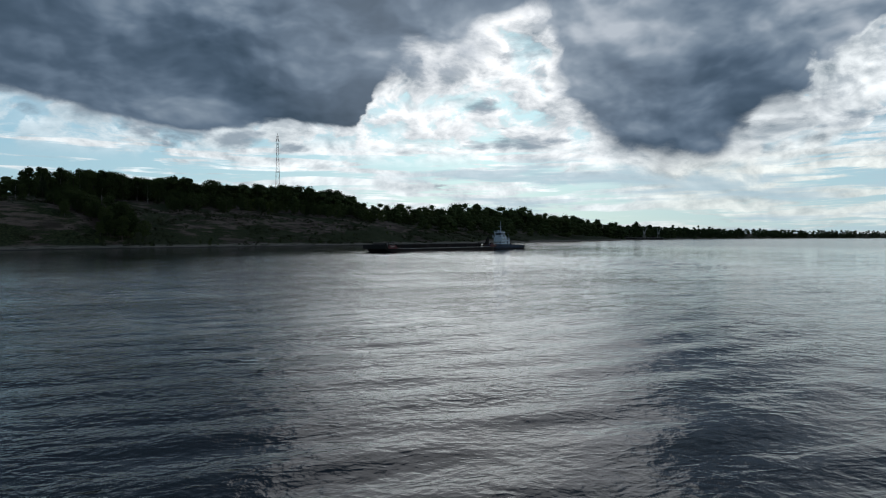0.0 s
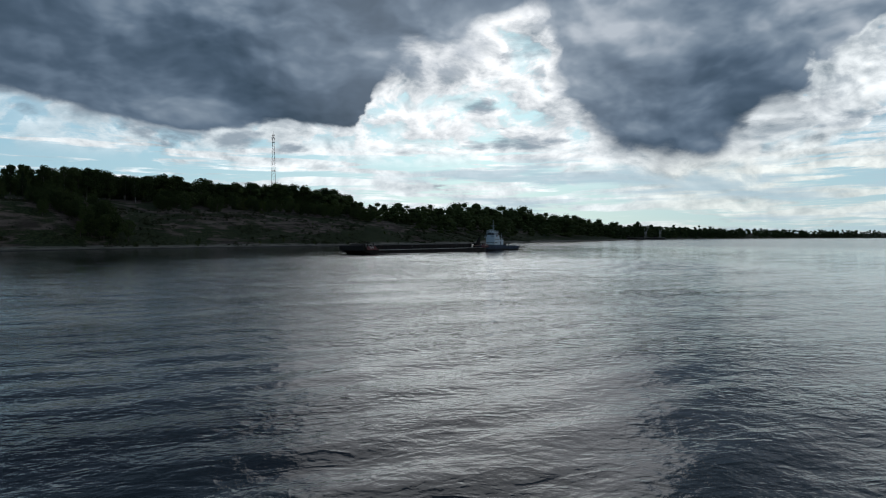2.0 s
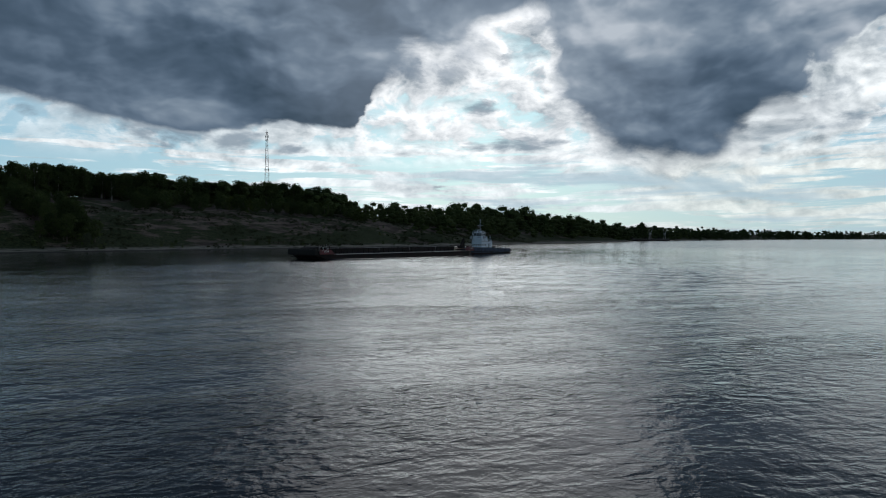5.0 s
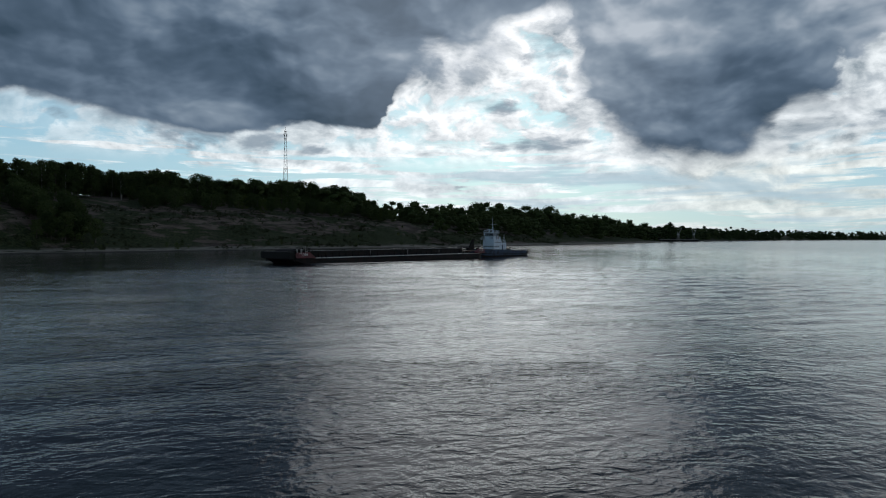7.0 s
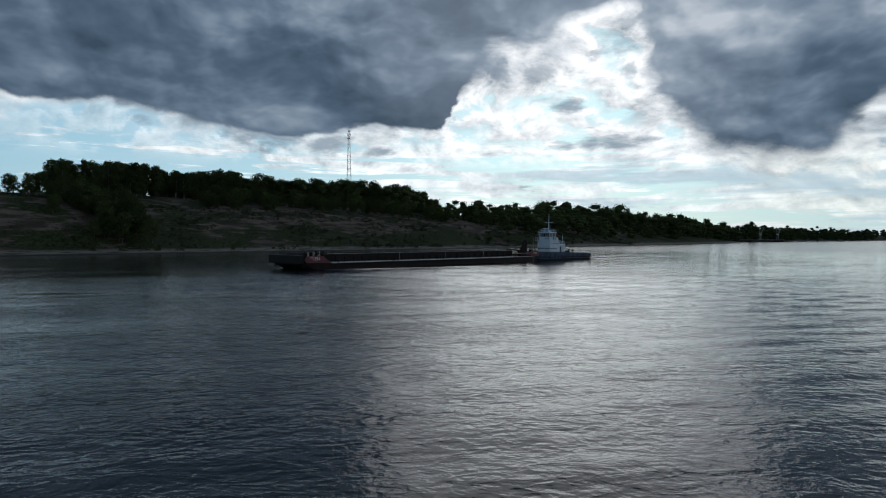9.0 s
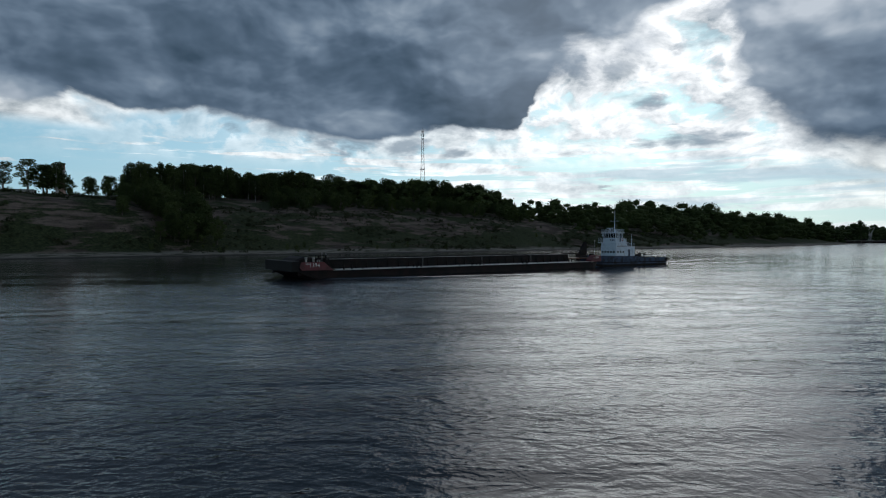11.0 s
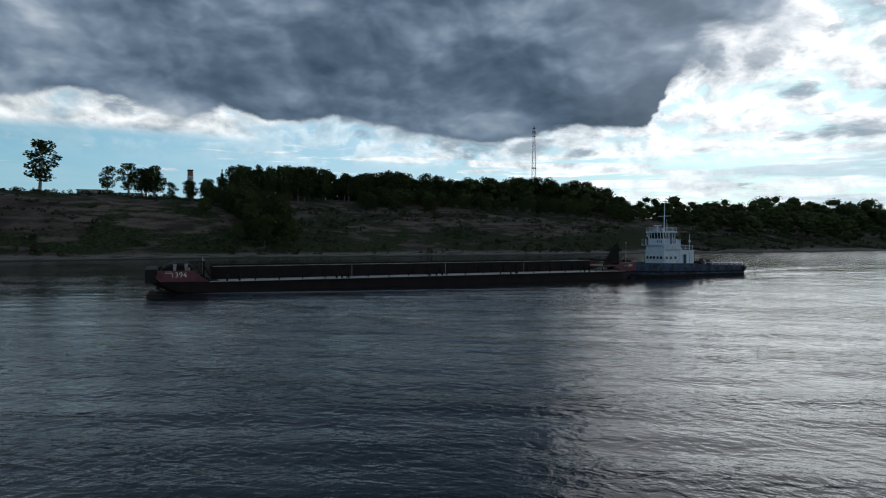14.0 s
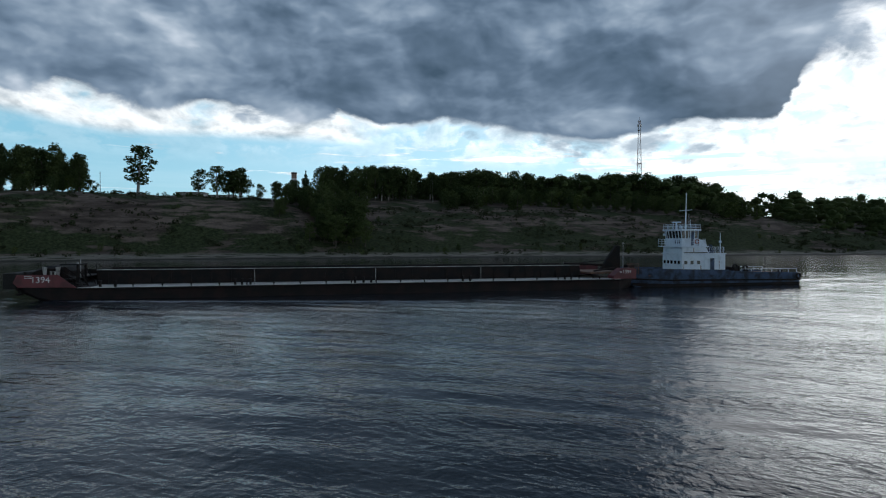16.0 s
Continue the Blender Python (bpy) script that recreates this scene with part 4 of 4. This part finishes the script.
# ---- wake: low ridges of water that go with the vessels ----
def wake_sheet(name, rows, label):
    """A strip of raised ripples: rows of (u, inner y, outer y, height)."""
    ob = thing(name, pose(0.63, 275.42, 0, 0, 0, HEADING), label, "wake")
    vs, fs = [], []
    n = 14
    for i, (u, a, b, h) in enumerate(rows):
        for k in range(n):
            f = k / (n - 1)
            z = -0.1 + (0.13 + h * (0.5 + 0.5 * math.cos(f * 6.28 * 1.5))) * math.sin(math.pi * min(1, max(0, f))) ** 0.35 * min(1, i / 2, (len(rows) - 1 - i) / 3)
            vs.append((u, a + (b - a) * f, z + 0.02 * noise.noise(Vector((u * 1.3, f * 9, 1)))))
    for i in range(len(rows) - 1):
        for k in range(n - 1):
            q = i * n + k
            fs.append((q, q + 1, q + n + 1, q + n))
    me = bpy.data.meshes.new(name)
    me.from_pydata(vs, [], fs)
    for p in me.polygons:
        p.use_smooth = True
    me.materials.append(WATER)
    me.update()
    sh = new("wake_ripple", me)
    sh.parent = ob
    return ob


WAKES = [wake_sheet("stern_wake", [(-1 - 1.5 * i, -4 + 2.5 + 0.16 * i, -4 + 5.5 + 0.30 * i, 0.07 * math.exp(-i / 40)) for i in range(60)], "low diverging stern wake on the river"),
         wake_sheet("stern_wake", [(-1 - 1.5 * i, -4 - 5.5 - 0.30 * i, -4 - 2.5 - 0.16 * i, 0.07 * math.exp(-i / 40)) for i in range(60)], "low diverging stern wake on the river"),
         wake_sheet("bow_wave", [(107.5 - 1.0 * i, 1.6 + 0.17 * i, 3.0 + 0.26 * i, 0.16 * math.exp(-i / 25)) for i in range(50)], "small bow wave spreading from the barge"),
         wake_sheet("bow_wave", [(107.5 - 1.0 * i, -13.0 - 0.26 * i, -11.6 - 0.17 * i, 0.16 * math.exp(-i / 25)) for i in range(50)], "small bow wave spreading from the barge")]


# ---- trees ----
def leaves(rng, blobs, count, size, flat=0.6):
    """Small bent leaf clusters spread over lobes (centre, radii)."""
    C = np.array([b[0] for b in blobs], float)
    R = np.array([b[1] for b in blobs], float)
    wsum = R[:, 0] * R[:, 2]
    pick = rng.choice(len(blobs), count, p=wsum / wsum.sum())
    unit = lambda v: v / np.linalg.norm(v, axis=1)[:, None]
    d = unit(rng.normal(size=(count, 3)))
    p = C[pick] + d * R[pick] * (0.55 + 0.5 * rng.random(count) ** 0.6)[:, None]
    a = unit(rng.normal(size=(count, 3)))
    b = unit(np.cross(a, rng.normal(size=(count, 3))))
    s = (size * (0.6 + 0.8 * rng.random(count)))[:, None]
    bend = np.cross(a, b) * s * 0.3
    vs = np.stack([p - a * s * 0.6, p + b * s * 0.45 + bend, p + a * s * 0.6, p - b * s * 0.45 + bend], 1).reshape(-1, 3)
    fs = np.arange(4 * count).reshape(-1, 4).tolist()
    return vs, fs


def lumpy(bm, c, r, seed):
    """A rough inner mass of foliage."""
    q = bmesh.ops.create_icosphere(bm, subdivisions=1, radius=1.0)
    for v in q["verts"]:
        k = 0.75 + 0.45 * noise.noise(v.co * 1.7 + Vector((seed, 0, 0)))
        v.co = Vector(c) + Vector((v.co.x * r[0] * k, v.co.y * r[1] * k, v.co.z * r[2] * k))


def tree_parts(seed, kind):
    """Meshes of one tree 10 m high: trunk with limbs, crown."""
    rng = np.random.default_rng(seed)
    bm = B()
    lean = rng.normal(size=2) * 0.25
    top = Vector((lean[0], lean[1], 8.6))
    rod(bm, (0, 0, -0.4), tuple(top * 0.45), 0.2, 0.14, 7)
    rod(bm, tuple(top * 0.45), tuple(top), 0.14, 0.03, 6)
    blobs = []
    if kind == "pine":
        for k in range(9):
            f = k / 8
            z = 2.2 + 7.2 * f
            r = 1.9 * (1 - f) ** 0.8 + 0.25
            for j in range(3):
                a = rng.random() * 6.28
                blobs.append(((math.cos(a) * r * 0.45, math.sin(a) * r * 0.45, z), (r * 0.75, r * 0.75, 0.75)))
    else:
        low = {"round": 2.2, "tall": 1.6, "birch": 2.6, "bush": 0.6}[kind]
        wide = {"round": 2.9, "tall": 2.1, "birch": 1.75, "bush": 4.6}[kind]
        n = {"round": 15, "tall": 14, "birch": 15, "bush": 13}[kind]
        for k in range(n):
            f = (k + 0.5) / n
            z = low + (9.3 - low) * f
            prof_r = wide * math.sin(math.pi * (0.12 + 0.80 * f)) ** 0.7
            a = k * 2.4 + rng.random()
            rr = prof_r * (0.25 + 0.6 * rng.random())
            s = (0.85 if kind == "birch" else 1.15) * (0.75 + 0.5 * rng.random()) * (1.4 if kind == "bush" else 1)
            c = (math.cos(a) * rr + lean[0] * f, math.sin(a) * rr + lean[1] * f, min(z, 9.4 - s * 0.5))
            blobs.append((c, (s, s, s * 0.8)))
            if k % 2 == 0:
                rod(bm, tuple(Vector((lean[0] * f, lean[1] * f, max(0.6, z - 1.6)))), c, 0.07, 0.02, 5)
    trunk = finish(bm, BIRCH if kind == "birch" else BARK, "trunk")
    cm = B()
    for k, (c, r) in enumerate(blobs):
        if kind != "birch" or k % 3 == 0:
            q = 0.62 if kind != "birch" else 0.5
            lumpy(cm, c, (r[0] * q, r[1] * q, r[2] * q), seed + k)
    vs, fs = leaves(rng, blobs, {"pine": 900, "bush": 900, "birch": 1200}.get(kind, 1150), 0.30 if kind == "birch" else 0.36)
    made = [cm.verts.new(v) for v in vs]
    for f in fs:
        cm.faces.new([made[i] for i in f])
    me = bpy.data.meshes.new("crown")
    cm.to_mesh(me)
    cm.free()
    return trunk, me


KINDS = []
for seed, kind, mat in ((1, "round", LEAF), (2, "round", LEAF), (3, "tall", LEAF), (4, "tall", LEAF), (5, "pine", NEEDLE), (6, "birch", LEAF), (7, "bush", LEAF), (8, "bush", LEAF_LIGHT), (9, "round", LEAF), (10, "birch", LEAF), (11, "tall", LEAF)):
    tr, cr = tree_parts(seed, kind)
    cr.materials.append(mat)
    KINDS.append((tr, cr))
TEXT = {0: "dense dark green broadleaf tree on the river bluff", 4: "dark green conifer standing on the bluff edge", 5: "slender birch with an open leafy crown", 6: "low dark bush on the bank slope", 7: "pale green willow bush on the bank slope"}


def tree(k, x, y, h, wide=1.0, rot=0.0, z=None, name="tree", label="", group="trees on the bluff"):
    """Places tree kind k with its foot on the ground, h metres high."""
    z = ground_at(x, y) - 0.25 if z is None else z
    tr, cr = KINDS[k]
    ob = thing(name, pose(x, y, z, 0, 0, rot), label or TEXT.get(k, TEXT[0]), "bush" if name == "bush" else "tree", group)
    s = h / 10.0
    for nm, me in (("trunk", tr), ("crown", cr)):
        c = new(nm, me)
        c.parent, c.scale = ob, (s * wide, s * wide, s)
    return ob


# about where the camera is at 15 s; woods are set out from here
VIEWPOINT = (10.0, 155.0)


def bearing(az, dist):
    """A place by compass bearing and distance from a point on the camera's late path."""
    return VIEWPOINT[0] + dist * math.sin(radians(az)), VIEWPOINT[1] + dist * math.cos(radians(az))


def inland(x, y):
    return float(OFFS[np.unravel_index(np.argmin((GX - x) ** 2 + (GY - y) ** 2), GX.shape)[1]])


rng = random.Random(7)
LEAFY = (0, 1, 2, 3, 8, 10, 0, 9)
# tall grove on the bluff edge, trunks open below
for i in range(46):
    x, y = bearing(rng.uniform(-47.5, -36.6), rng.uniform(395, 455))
    tree(rng.choice((2, 3, 10, 9, 5, 0)), x, y, rng.uniform(18.5, 24), rng.uniform(0.85, 1.1), rng.uniform(0, 360), label="tall dark broadleaf tree in the bluff grove", group="grove on the bluff")
for i in range(9):
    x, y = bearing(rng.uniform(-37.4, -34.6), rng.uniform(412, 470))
    tree(rng.choice((0, 1, 8, 10)), x, y, rng.uniform(17, 20.5), rng.uniform(1.0, 1.3), rng.uniform(0, 360), label="tall dark broadleaf tree in the bluff grove", group="grove on the bluff")
tree(4, -259, 394, 18.5, 0.9, 20)
for x, y, h in ((-250, 405, 15), (-268, 402, 15), (-240, 402, 12)):
    tree(0, x, y, h, 1.0, x)
for x, y, h, k in ((-293, 388, 10.5, 0), (-287, 395, 12.5, 1), (-281, 392, 11.5, 8), (-275, 399, 13.5, 2), (-270, 391, 11.0, 0), (-284, 404, 13.0, 9)):
    tree(k, x, y, h, 1.15, x * 2)
# wooded hill
for i in range(105):
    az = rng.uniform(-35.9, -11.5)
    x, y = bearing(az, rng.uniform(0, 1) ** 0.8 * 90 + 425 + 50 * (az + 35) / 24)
    tree(rng.choice(LEAFY), x, y, rng.uniform(18.5, 24.5) + 1.0 * (az > -20) - 2.5 * (az > -13), rng.uniform(1.05, 1.4), rng.uniform(0, 360))
# dark thicket running down a gully to the beach
for i in range(58):
    f, off = 0.95 * rng.random(), rng.uniform(-15, 24)
    x, y = from_shore(122 + off + 12 * f, 26 + 78 * f)
    tree(rng.choice((0, 1, 8, 6)), x, y, rng.uniform(9, 15) - 5.0 * max(0, f - 0.5) - 3.0 * (off < -4), rng.uniform(1.0, 1.3), rng.uniform(0, 360), group="thicket in the gully")
# wood at the downstream end
for i in range(34):
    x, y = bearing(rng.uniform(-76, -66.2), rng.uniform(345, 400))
    tree(rng.choice((5, 9, 2, 3, 10)), x, y, rng.uniform(19, 25), rng.uniform(0.85, 1.1), rng.uniform(0, 360), group="downstream wood")
for i in range(22):
    x, y = bearing(rng.uniform(-77, -65.5), rng.uniform(312, 345))
    tree(rng.choice((6, 7, 0)), x, y, rng.uniform(5, 9), rng.uniform(0.8, 1.0), rng.uniform(0, 360), name="bush", group="brush on the slope")
tree(5, -298, 317, 27.0, 1.55, 40, label="tall lone birch with an open crown on the bluff", group="lone trees on the bluff")
for x, y, h, k, w in ((-287, 344, 15.5, 9, 1.6), (-277, 349, 18, 5, 1.6), (-271, 352, 15.5, 0, 1.3), (-266, 355, 17.5, 9, 1.7), (-273, 356, 15.5, 1, 1.5), (-269, 358, 14.0, 8, 1.5)):
    tree(k, x, y, h, w, x * 3, group="lone trees on the bluff")
# brushwood on the upper slope and willows along the beach
for i in range(135):
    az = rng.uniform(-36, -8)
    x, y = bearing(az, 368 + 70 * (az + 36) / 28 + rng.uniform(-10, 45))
    tree(rng.choice((6, 6, 8, 0, 1)) if i % 9 else 7, x, y, rng.uniform(7, 12.5), rng.uniform(0.95, 1.3), rng.uniform(0, 360), name="bush", group="brush on the slope")
for i in range(60):
    u = rng.uniform(-60, 520)
    x, y = from_shore(u, rng.choice((rng.uniform(13, 26), rng.uniform(26, 70))))
    tree(rng.choice((6, 6, 7)), x, y, rng.uniform(1.2, 3.6), rng.uniform(0.8, 1.2), rng.uniform(0, 360), name="bush", group="low bushes by the beach")
for i in range(40):
    x, y = bearing(rng.uniform(-64.5, -50), rng.uniform(318, 345))
    tree(rng.choice((6, 6, 7)), x, y, rng.uniform(1.2, 2.6), rng.uniform(1.0, 1.5), rng.uniform(0, 360), name="bush", group="scrub along the bluff edge")
# separate tall trees upstream
for x, y, top in ((-58, 758, 44.5), (-66, 762, 42), (-9, 718, 41), (0, 716, 38.5), (141, 1087, 58), (160, 1095, 57), (120, 1080, 55), (306, 1187, 43), (414, 1280, 40), (-98, 655, 46), (-90, 660, 45)):
    g = ground_at(x, y)
    tree(rng.choice((0, 1, 8)), x, y, max(10, top - g), 0.8, x, group="trees upstream")


def woodland(name, spots, seed, label, leafs=70):
    """A stand of far trees: lumpy crowns with loose leaf clusters, on stems, joined."""
    gen = np.random.default_rng(seed)
    ico = B()
    bmesh.ops.create_icosphere(ico, subdivisions=1, radius=1.0)
    bv = np.array([v.co for v in ico.verts])
    bf = [[v.index for v in f.verts] for f in ico.faces]
    ico.free()
    vs, fs, n = [], [], 0
    for x, y, z, h in spots:
        w = h * gen.uniform(0.3, 0.45)
        blobs = [((x + gen.normal() * w * 0.45, y + gen.normal() * w * 0.45, z + h * f), (w * gen.uniform(0.5, 0.85),) * 2 + (h * gen.uniform(0.14, 0.2),)) for f in (0.12, 0.30, 0.48, 0.66, 0.84)]
        for c, r in blobs:
            k = 0.8 + 0.35 * gen.random(len(bv))
            vs.append(np.array(c) + bv * np.array(r) * 0.72 * k[:, None])
            fs += [[i + n for i in f] for f in bf]
            n += len(bv)
        lv, lf = leaves(gen, blobs, leafs, h * 0.05)
        vs.append(np.array(lv))
        fs += [[i + n for i in f] for f in lf]
        n += len(lv)
    me = bpy.data.meshes.new(name)
    me.from_pydata(np.concatenate(vs).tolist(), [], fs)
    me.materials.append(LEAF)
    me.update()
    return tagged(new(name, me), label, "woodland", kind="stuff")


spots = []
for i in range(430):
    u = rng.uniform(430, 1180)
    x, y = from_shore(u, 45 + 190 * rng.random())
    h = rng.uniform(13, 18.5) if 0.5 * x + 0.86 * y < 800 else rng.uniform(18, 27)
    h *= 0.98 + 0.5 * noise.noise(Vector((x * 0.021, y * 0.021, 7.0))) + (0.22 if rng.random() < 0.12 else 0.0)
    spots.append((x, y, ground_at(x, y) - 0.3, h))
for i in range(170):
    u = rng.uniform(1000, 1750)
    x, y = from_shore(u, 25 + 160 * rng.random())
    spots.append((x, y, ground_at(x, y) - 0.5, rng.uniform(17, 25) * (1.3 if rng.random() < 0.1 else 1.0)))
woodland("woodland_upstream", spots, 3, "dense dark woodland on the upstream bank", 200)
spots = []
for i in range(900):
    u = 1150 + 3900 * rng.random() ** 1.1
    x, y = from_shore(u, 12 + 230 * rng.random() ** 1.6)
    h = rng.uniform(16, 27) * (1 if rng.random() > 0.1 else 1.25)
    spots.append((x, y, ground_at(x, y) - 2.0, h))
woodland("woodland_far", spots, 4, "far hazy woodland along the distant bank", 36)
spots = []
for i in range(260):
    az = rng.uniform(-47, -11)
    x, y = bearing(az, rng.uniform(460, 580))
    spots.append((x, y, ground_at(x, y) - 0.3, rng.uniform(16, 20)))
woodland("woodland_hilltop", spots, 5, "dark woodland on top of the hill", 110)


def scrub(name, spots, seed, label):
    """Low tufts and seedlings, joined."""
    gen = np.random.default_rng(seed)
    vs, fs, n = [], [], 0
    for x, y, z, h in spots:
        w = h * gen.uniform(0.6, 1.3)
        lv, lf = leaves(gen, [((x, y, z + h * 0.35), (w, w, h * 0.6)), ((x + gen.normal() * w, y + gen.normal() * w, z + h * 0.25), (w * 0.8, w * 0.8, h * 0.4))], 26, h * 0.42)
        vs.append(np.array(lv))
        fs += [[i + n for i in f] for f in lf]
        n += len(lv)
    me = bpy.data.meshes.new(name)
    me.from_pydata(np.concatenate(vs).tolist(), [], fs)
    me.materials.append(SCRUB)
    me.update()
    return tagged(new(name, me), label, "scrub", kind="stuff")


spots = []
while len(spots) < 2600:
    u, d = rng.uniform(-70, 620), rng.uniform(12, 105)
    x, y = from_shore(u, d)
    if noise.noise(Vector((x * 0.03, y * 0.03, 2.0))) + rng.uniform(-0.25, 0.25) > 0.0 + 0.25 * (d < 22):
        spots.append((x, y, ground_at(x, y), rng.uniform(0.4, 1.0) + 1.2 * rng.random() ** 3))
scrub("slope_scrub", spots, 8, "low dark scrub and grass tufts on the bluff")


# ---- tower and chimney ----
def lattice_tower():
    """Guyless lattice mast in red and pale bands."""
    x, y, top = -254.6, 942.1, 163.0
    g = ground_at(x, y)
    ob = thing("radio_tower", pose(x, y, g - 0.5, 0, 0, 12), "tall red and white steel lattice radio tower", "radio tower")
    H, n = top - g, 14
    w = lambda f: 3.6 * (1 - f) ** 1.1 + 1.0
    for k in range(n):
        f0, f1 = k / n, (k + 1) / n
        bm = B()
        for a in range(4):
            c0 = [(math.copysign(1, math.cos(a * 1.5708 + 0.785)), math.copysign(1, math.sin(a * 1.5708 + 0.785)))][0]
            c1 = [(math.copysign(1, math.cos((a + 1) * 1.5708 + 0.785)), math.copysign(1, math.sin((a + 1) * 1.5708 + 0.785)))][0]
            p0, p1 = (c0[0] * w(f0), c0[1] * w(f0), H * f0), (c0[0] * w(f1), c0[1] * w(f1), H * f1)
            q0, q1 = (c1[0] * w(f0), c1[1] * w(f0), H * f0), (c1[0] * w(f1), c1[1] * w(f1), H * f1)
            rod(bm, p0, p1, 0.17, seg=5)
            rod(bm, p0, q1, 0.07, seg=4)
            rod(bm, q0, p1, 0.07, seg=4)
            rod(bm, p1, q1, 0.08, seg=4)
        part("lattice_section", bm, SIGNAL_RED if k % 2 else STEEL, ob)
    for z in (H * 0.985, H * 0.9, H * 0.56):
        r = w(z / H) + 0.8
        part("platform", box(B(), -r, r, -r, r, z, z + 0.4), STEEL, ob)
    for a in range(6):
        c, q = math.cos(a * 1.047), math.sin(a * 1.047)
        part("panel_antenna", box(B(), c * 2.2 - 0.3, c * 2.2 + 0.3, q * 2.2 - 0.3, q * 2.2 + 0.3, H * 0.93, H * 0.96), STEEL, ob)
    part("spire", rod(B(), (0, 0, H), (0, 0, H + 4), 0.14), SIGNAL_RED, ob)


def chimney():
    x, y, top = -574.5, 643.6, 90.0
    g = ground_at(x, y)
    ob = thing("chimney", pose(x, y, g - 0.5), "tall banded brick factory chimney", "chimney")
    H = top - g
    bands = ((0, 0.55, 4.2, 3.6, BRICK), (0.55, 0.74, 3.6, 3.35, BRICK), (0.74, 0.86, 3.35, 3.2, CONCRETE), (0.86, 0.97, 3.2, 3.05, BRICK))
    for a, b, r0, r1, mat in bands:
        part("shaft_band", rod(B(), (0, 0, H * a), (0, 0, H * b), r0, r1, 20), mat, ob)
    part("crown_rim", rod(B(), (0, 0, H * 0.97), (0, 0, H), 3.4, 3.4, 20), DARK, ob)


lattice_tower()
chimney()


def low_house(x, y, w, d, h, rot):
    ob = thing("house", pose(x, y, ground_at(x, y) - 0.3, 0, 0, rot), "low pale building with a flat roof on the plateau", "house", "buildings on the plateau")
    wall = part("wall", box(B(), -w / 2, w / 2, -d / 2, d / 2, 0, h, 0.05), CONCRETE, ob)
    part("roof", box(B(), -w / 2 - 0.4, w / 2 + 0.4, -d / 2 - 0.4, d / 2 + 0.4, h, h + 0.5, 0.05), ROOF, ob)
    n = max(2, int(w / 4))
    for k in range(n):
        u = -w / 2 + (k + 0.5) * w / n
        part("window", box(B(), u - 0.8, u + 0.8, -d / 2 - 0.06, -d / 2, h * 0.35, h * 0.7, 0.02), GLASS, wall)


low_house(-330, 366, 16, 9, 4.6, 38)
low_house(-325, 380, 22, 8, 3.6, 38)
pole = thing("utility_pole", pose(-312, 305, ground_at(-312, 305) - 0.3), "slim wooden utility pole on the bluff", "utility pole")
part("post", rod(B(), (0, 0, 0), (0, 0, 11.5), 0.16, 0.11), BARK, pole)
part("crossarm", box(B(), -0.8, 0.8, -0.06, 0.06, 10.6, 10.75), BARK, pole)


def landing_stage(x, y, rot):
    """Moored pontoon with two slewing cranes on the far bank."""
    ob = thing("landing_stage", pose(x, y, 0, 0, 0, rot), "long pale pontoon landing stage moored at the bank", "landing stage")
    part("pontoon", box(B(), -48, 48, -6, 6, -0.8, 3.2, 0.2), DARK, ob)
    part("deck_edge", box(B(), -48.4, 48.4, -6.4, 6.4, 3.2, 4.1, 0.1), CONCRETE, ob)
    for u in (-30, 0, 28):
        part("deck_hut", box(B(), u - 4, u + 4, -2, 3, 4.1, 7.0, 0.1), DARK, ob)


def harbour_crane(x, y, rot, lean):
    ob = thing("harbour_crane", pose(x, y, 4.1, 0, 0, rot), "white lattice harbour crane on the pontoon", "crane", "harbour cranes")
    bm = B()
    for a, b in ((-2, -2), (2, -2), (2, 2), (-2, 2)):
        rod(bm, (a, b, 0), (a * 0.5, b * 0.5, 9), 0.3, seg=5)
    part("portal", bm, CONCRETE, ob)
    part("cab", box(B(), -2.2, 2.2, -1.8, 1.8, 9, 12, 0.15), CONCRETE, ob)
    part("jib", rod(B(), (1, 0, 12), (lean, 0, 24), 0.55, 0.3), CONCRETE, ob)
    part("counter_jib", rod(B(), (-1, 0, 12), (-3, 0, 20), 0.4, 0.25), CONCRETE, ob)
    part("tie", rod(B(), (-3, 0, 20), (lean, 0, 24), 0.16), CONCRETE, ob)


landing_stage(442, 1345, -20)
harbour_crane(450, 1342, 10, 8)
harbour_crane(478, 1332, -25, 6)


# ---- motion ----
def motions():
    rows = []
    for k in range(17):
        t = float(k)
        s = 4.7827 * (t - 16) + 0.5 * 0.03627 * (t - 16) ** 2
        a = radians(HEADING)
        rows.append((t, pose(0.63 + math.cos(a) * s, 275.42 + math.sin(a) * s, 0, 0, 0, HEADING)))
    walk(barge, rows)
    walk(tug, rows)
    for w in WAKES:
        walk(w, rows)
    walk(river, [(0.0, pose(4.0, 7.0, 0)), (8.0, pose(0, 0, 0)), (16.0, pose(-4.0, -7.0, 0))])


motions()
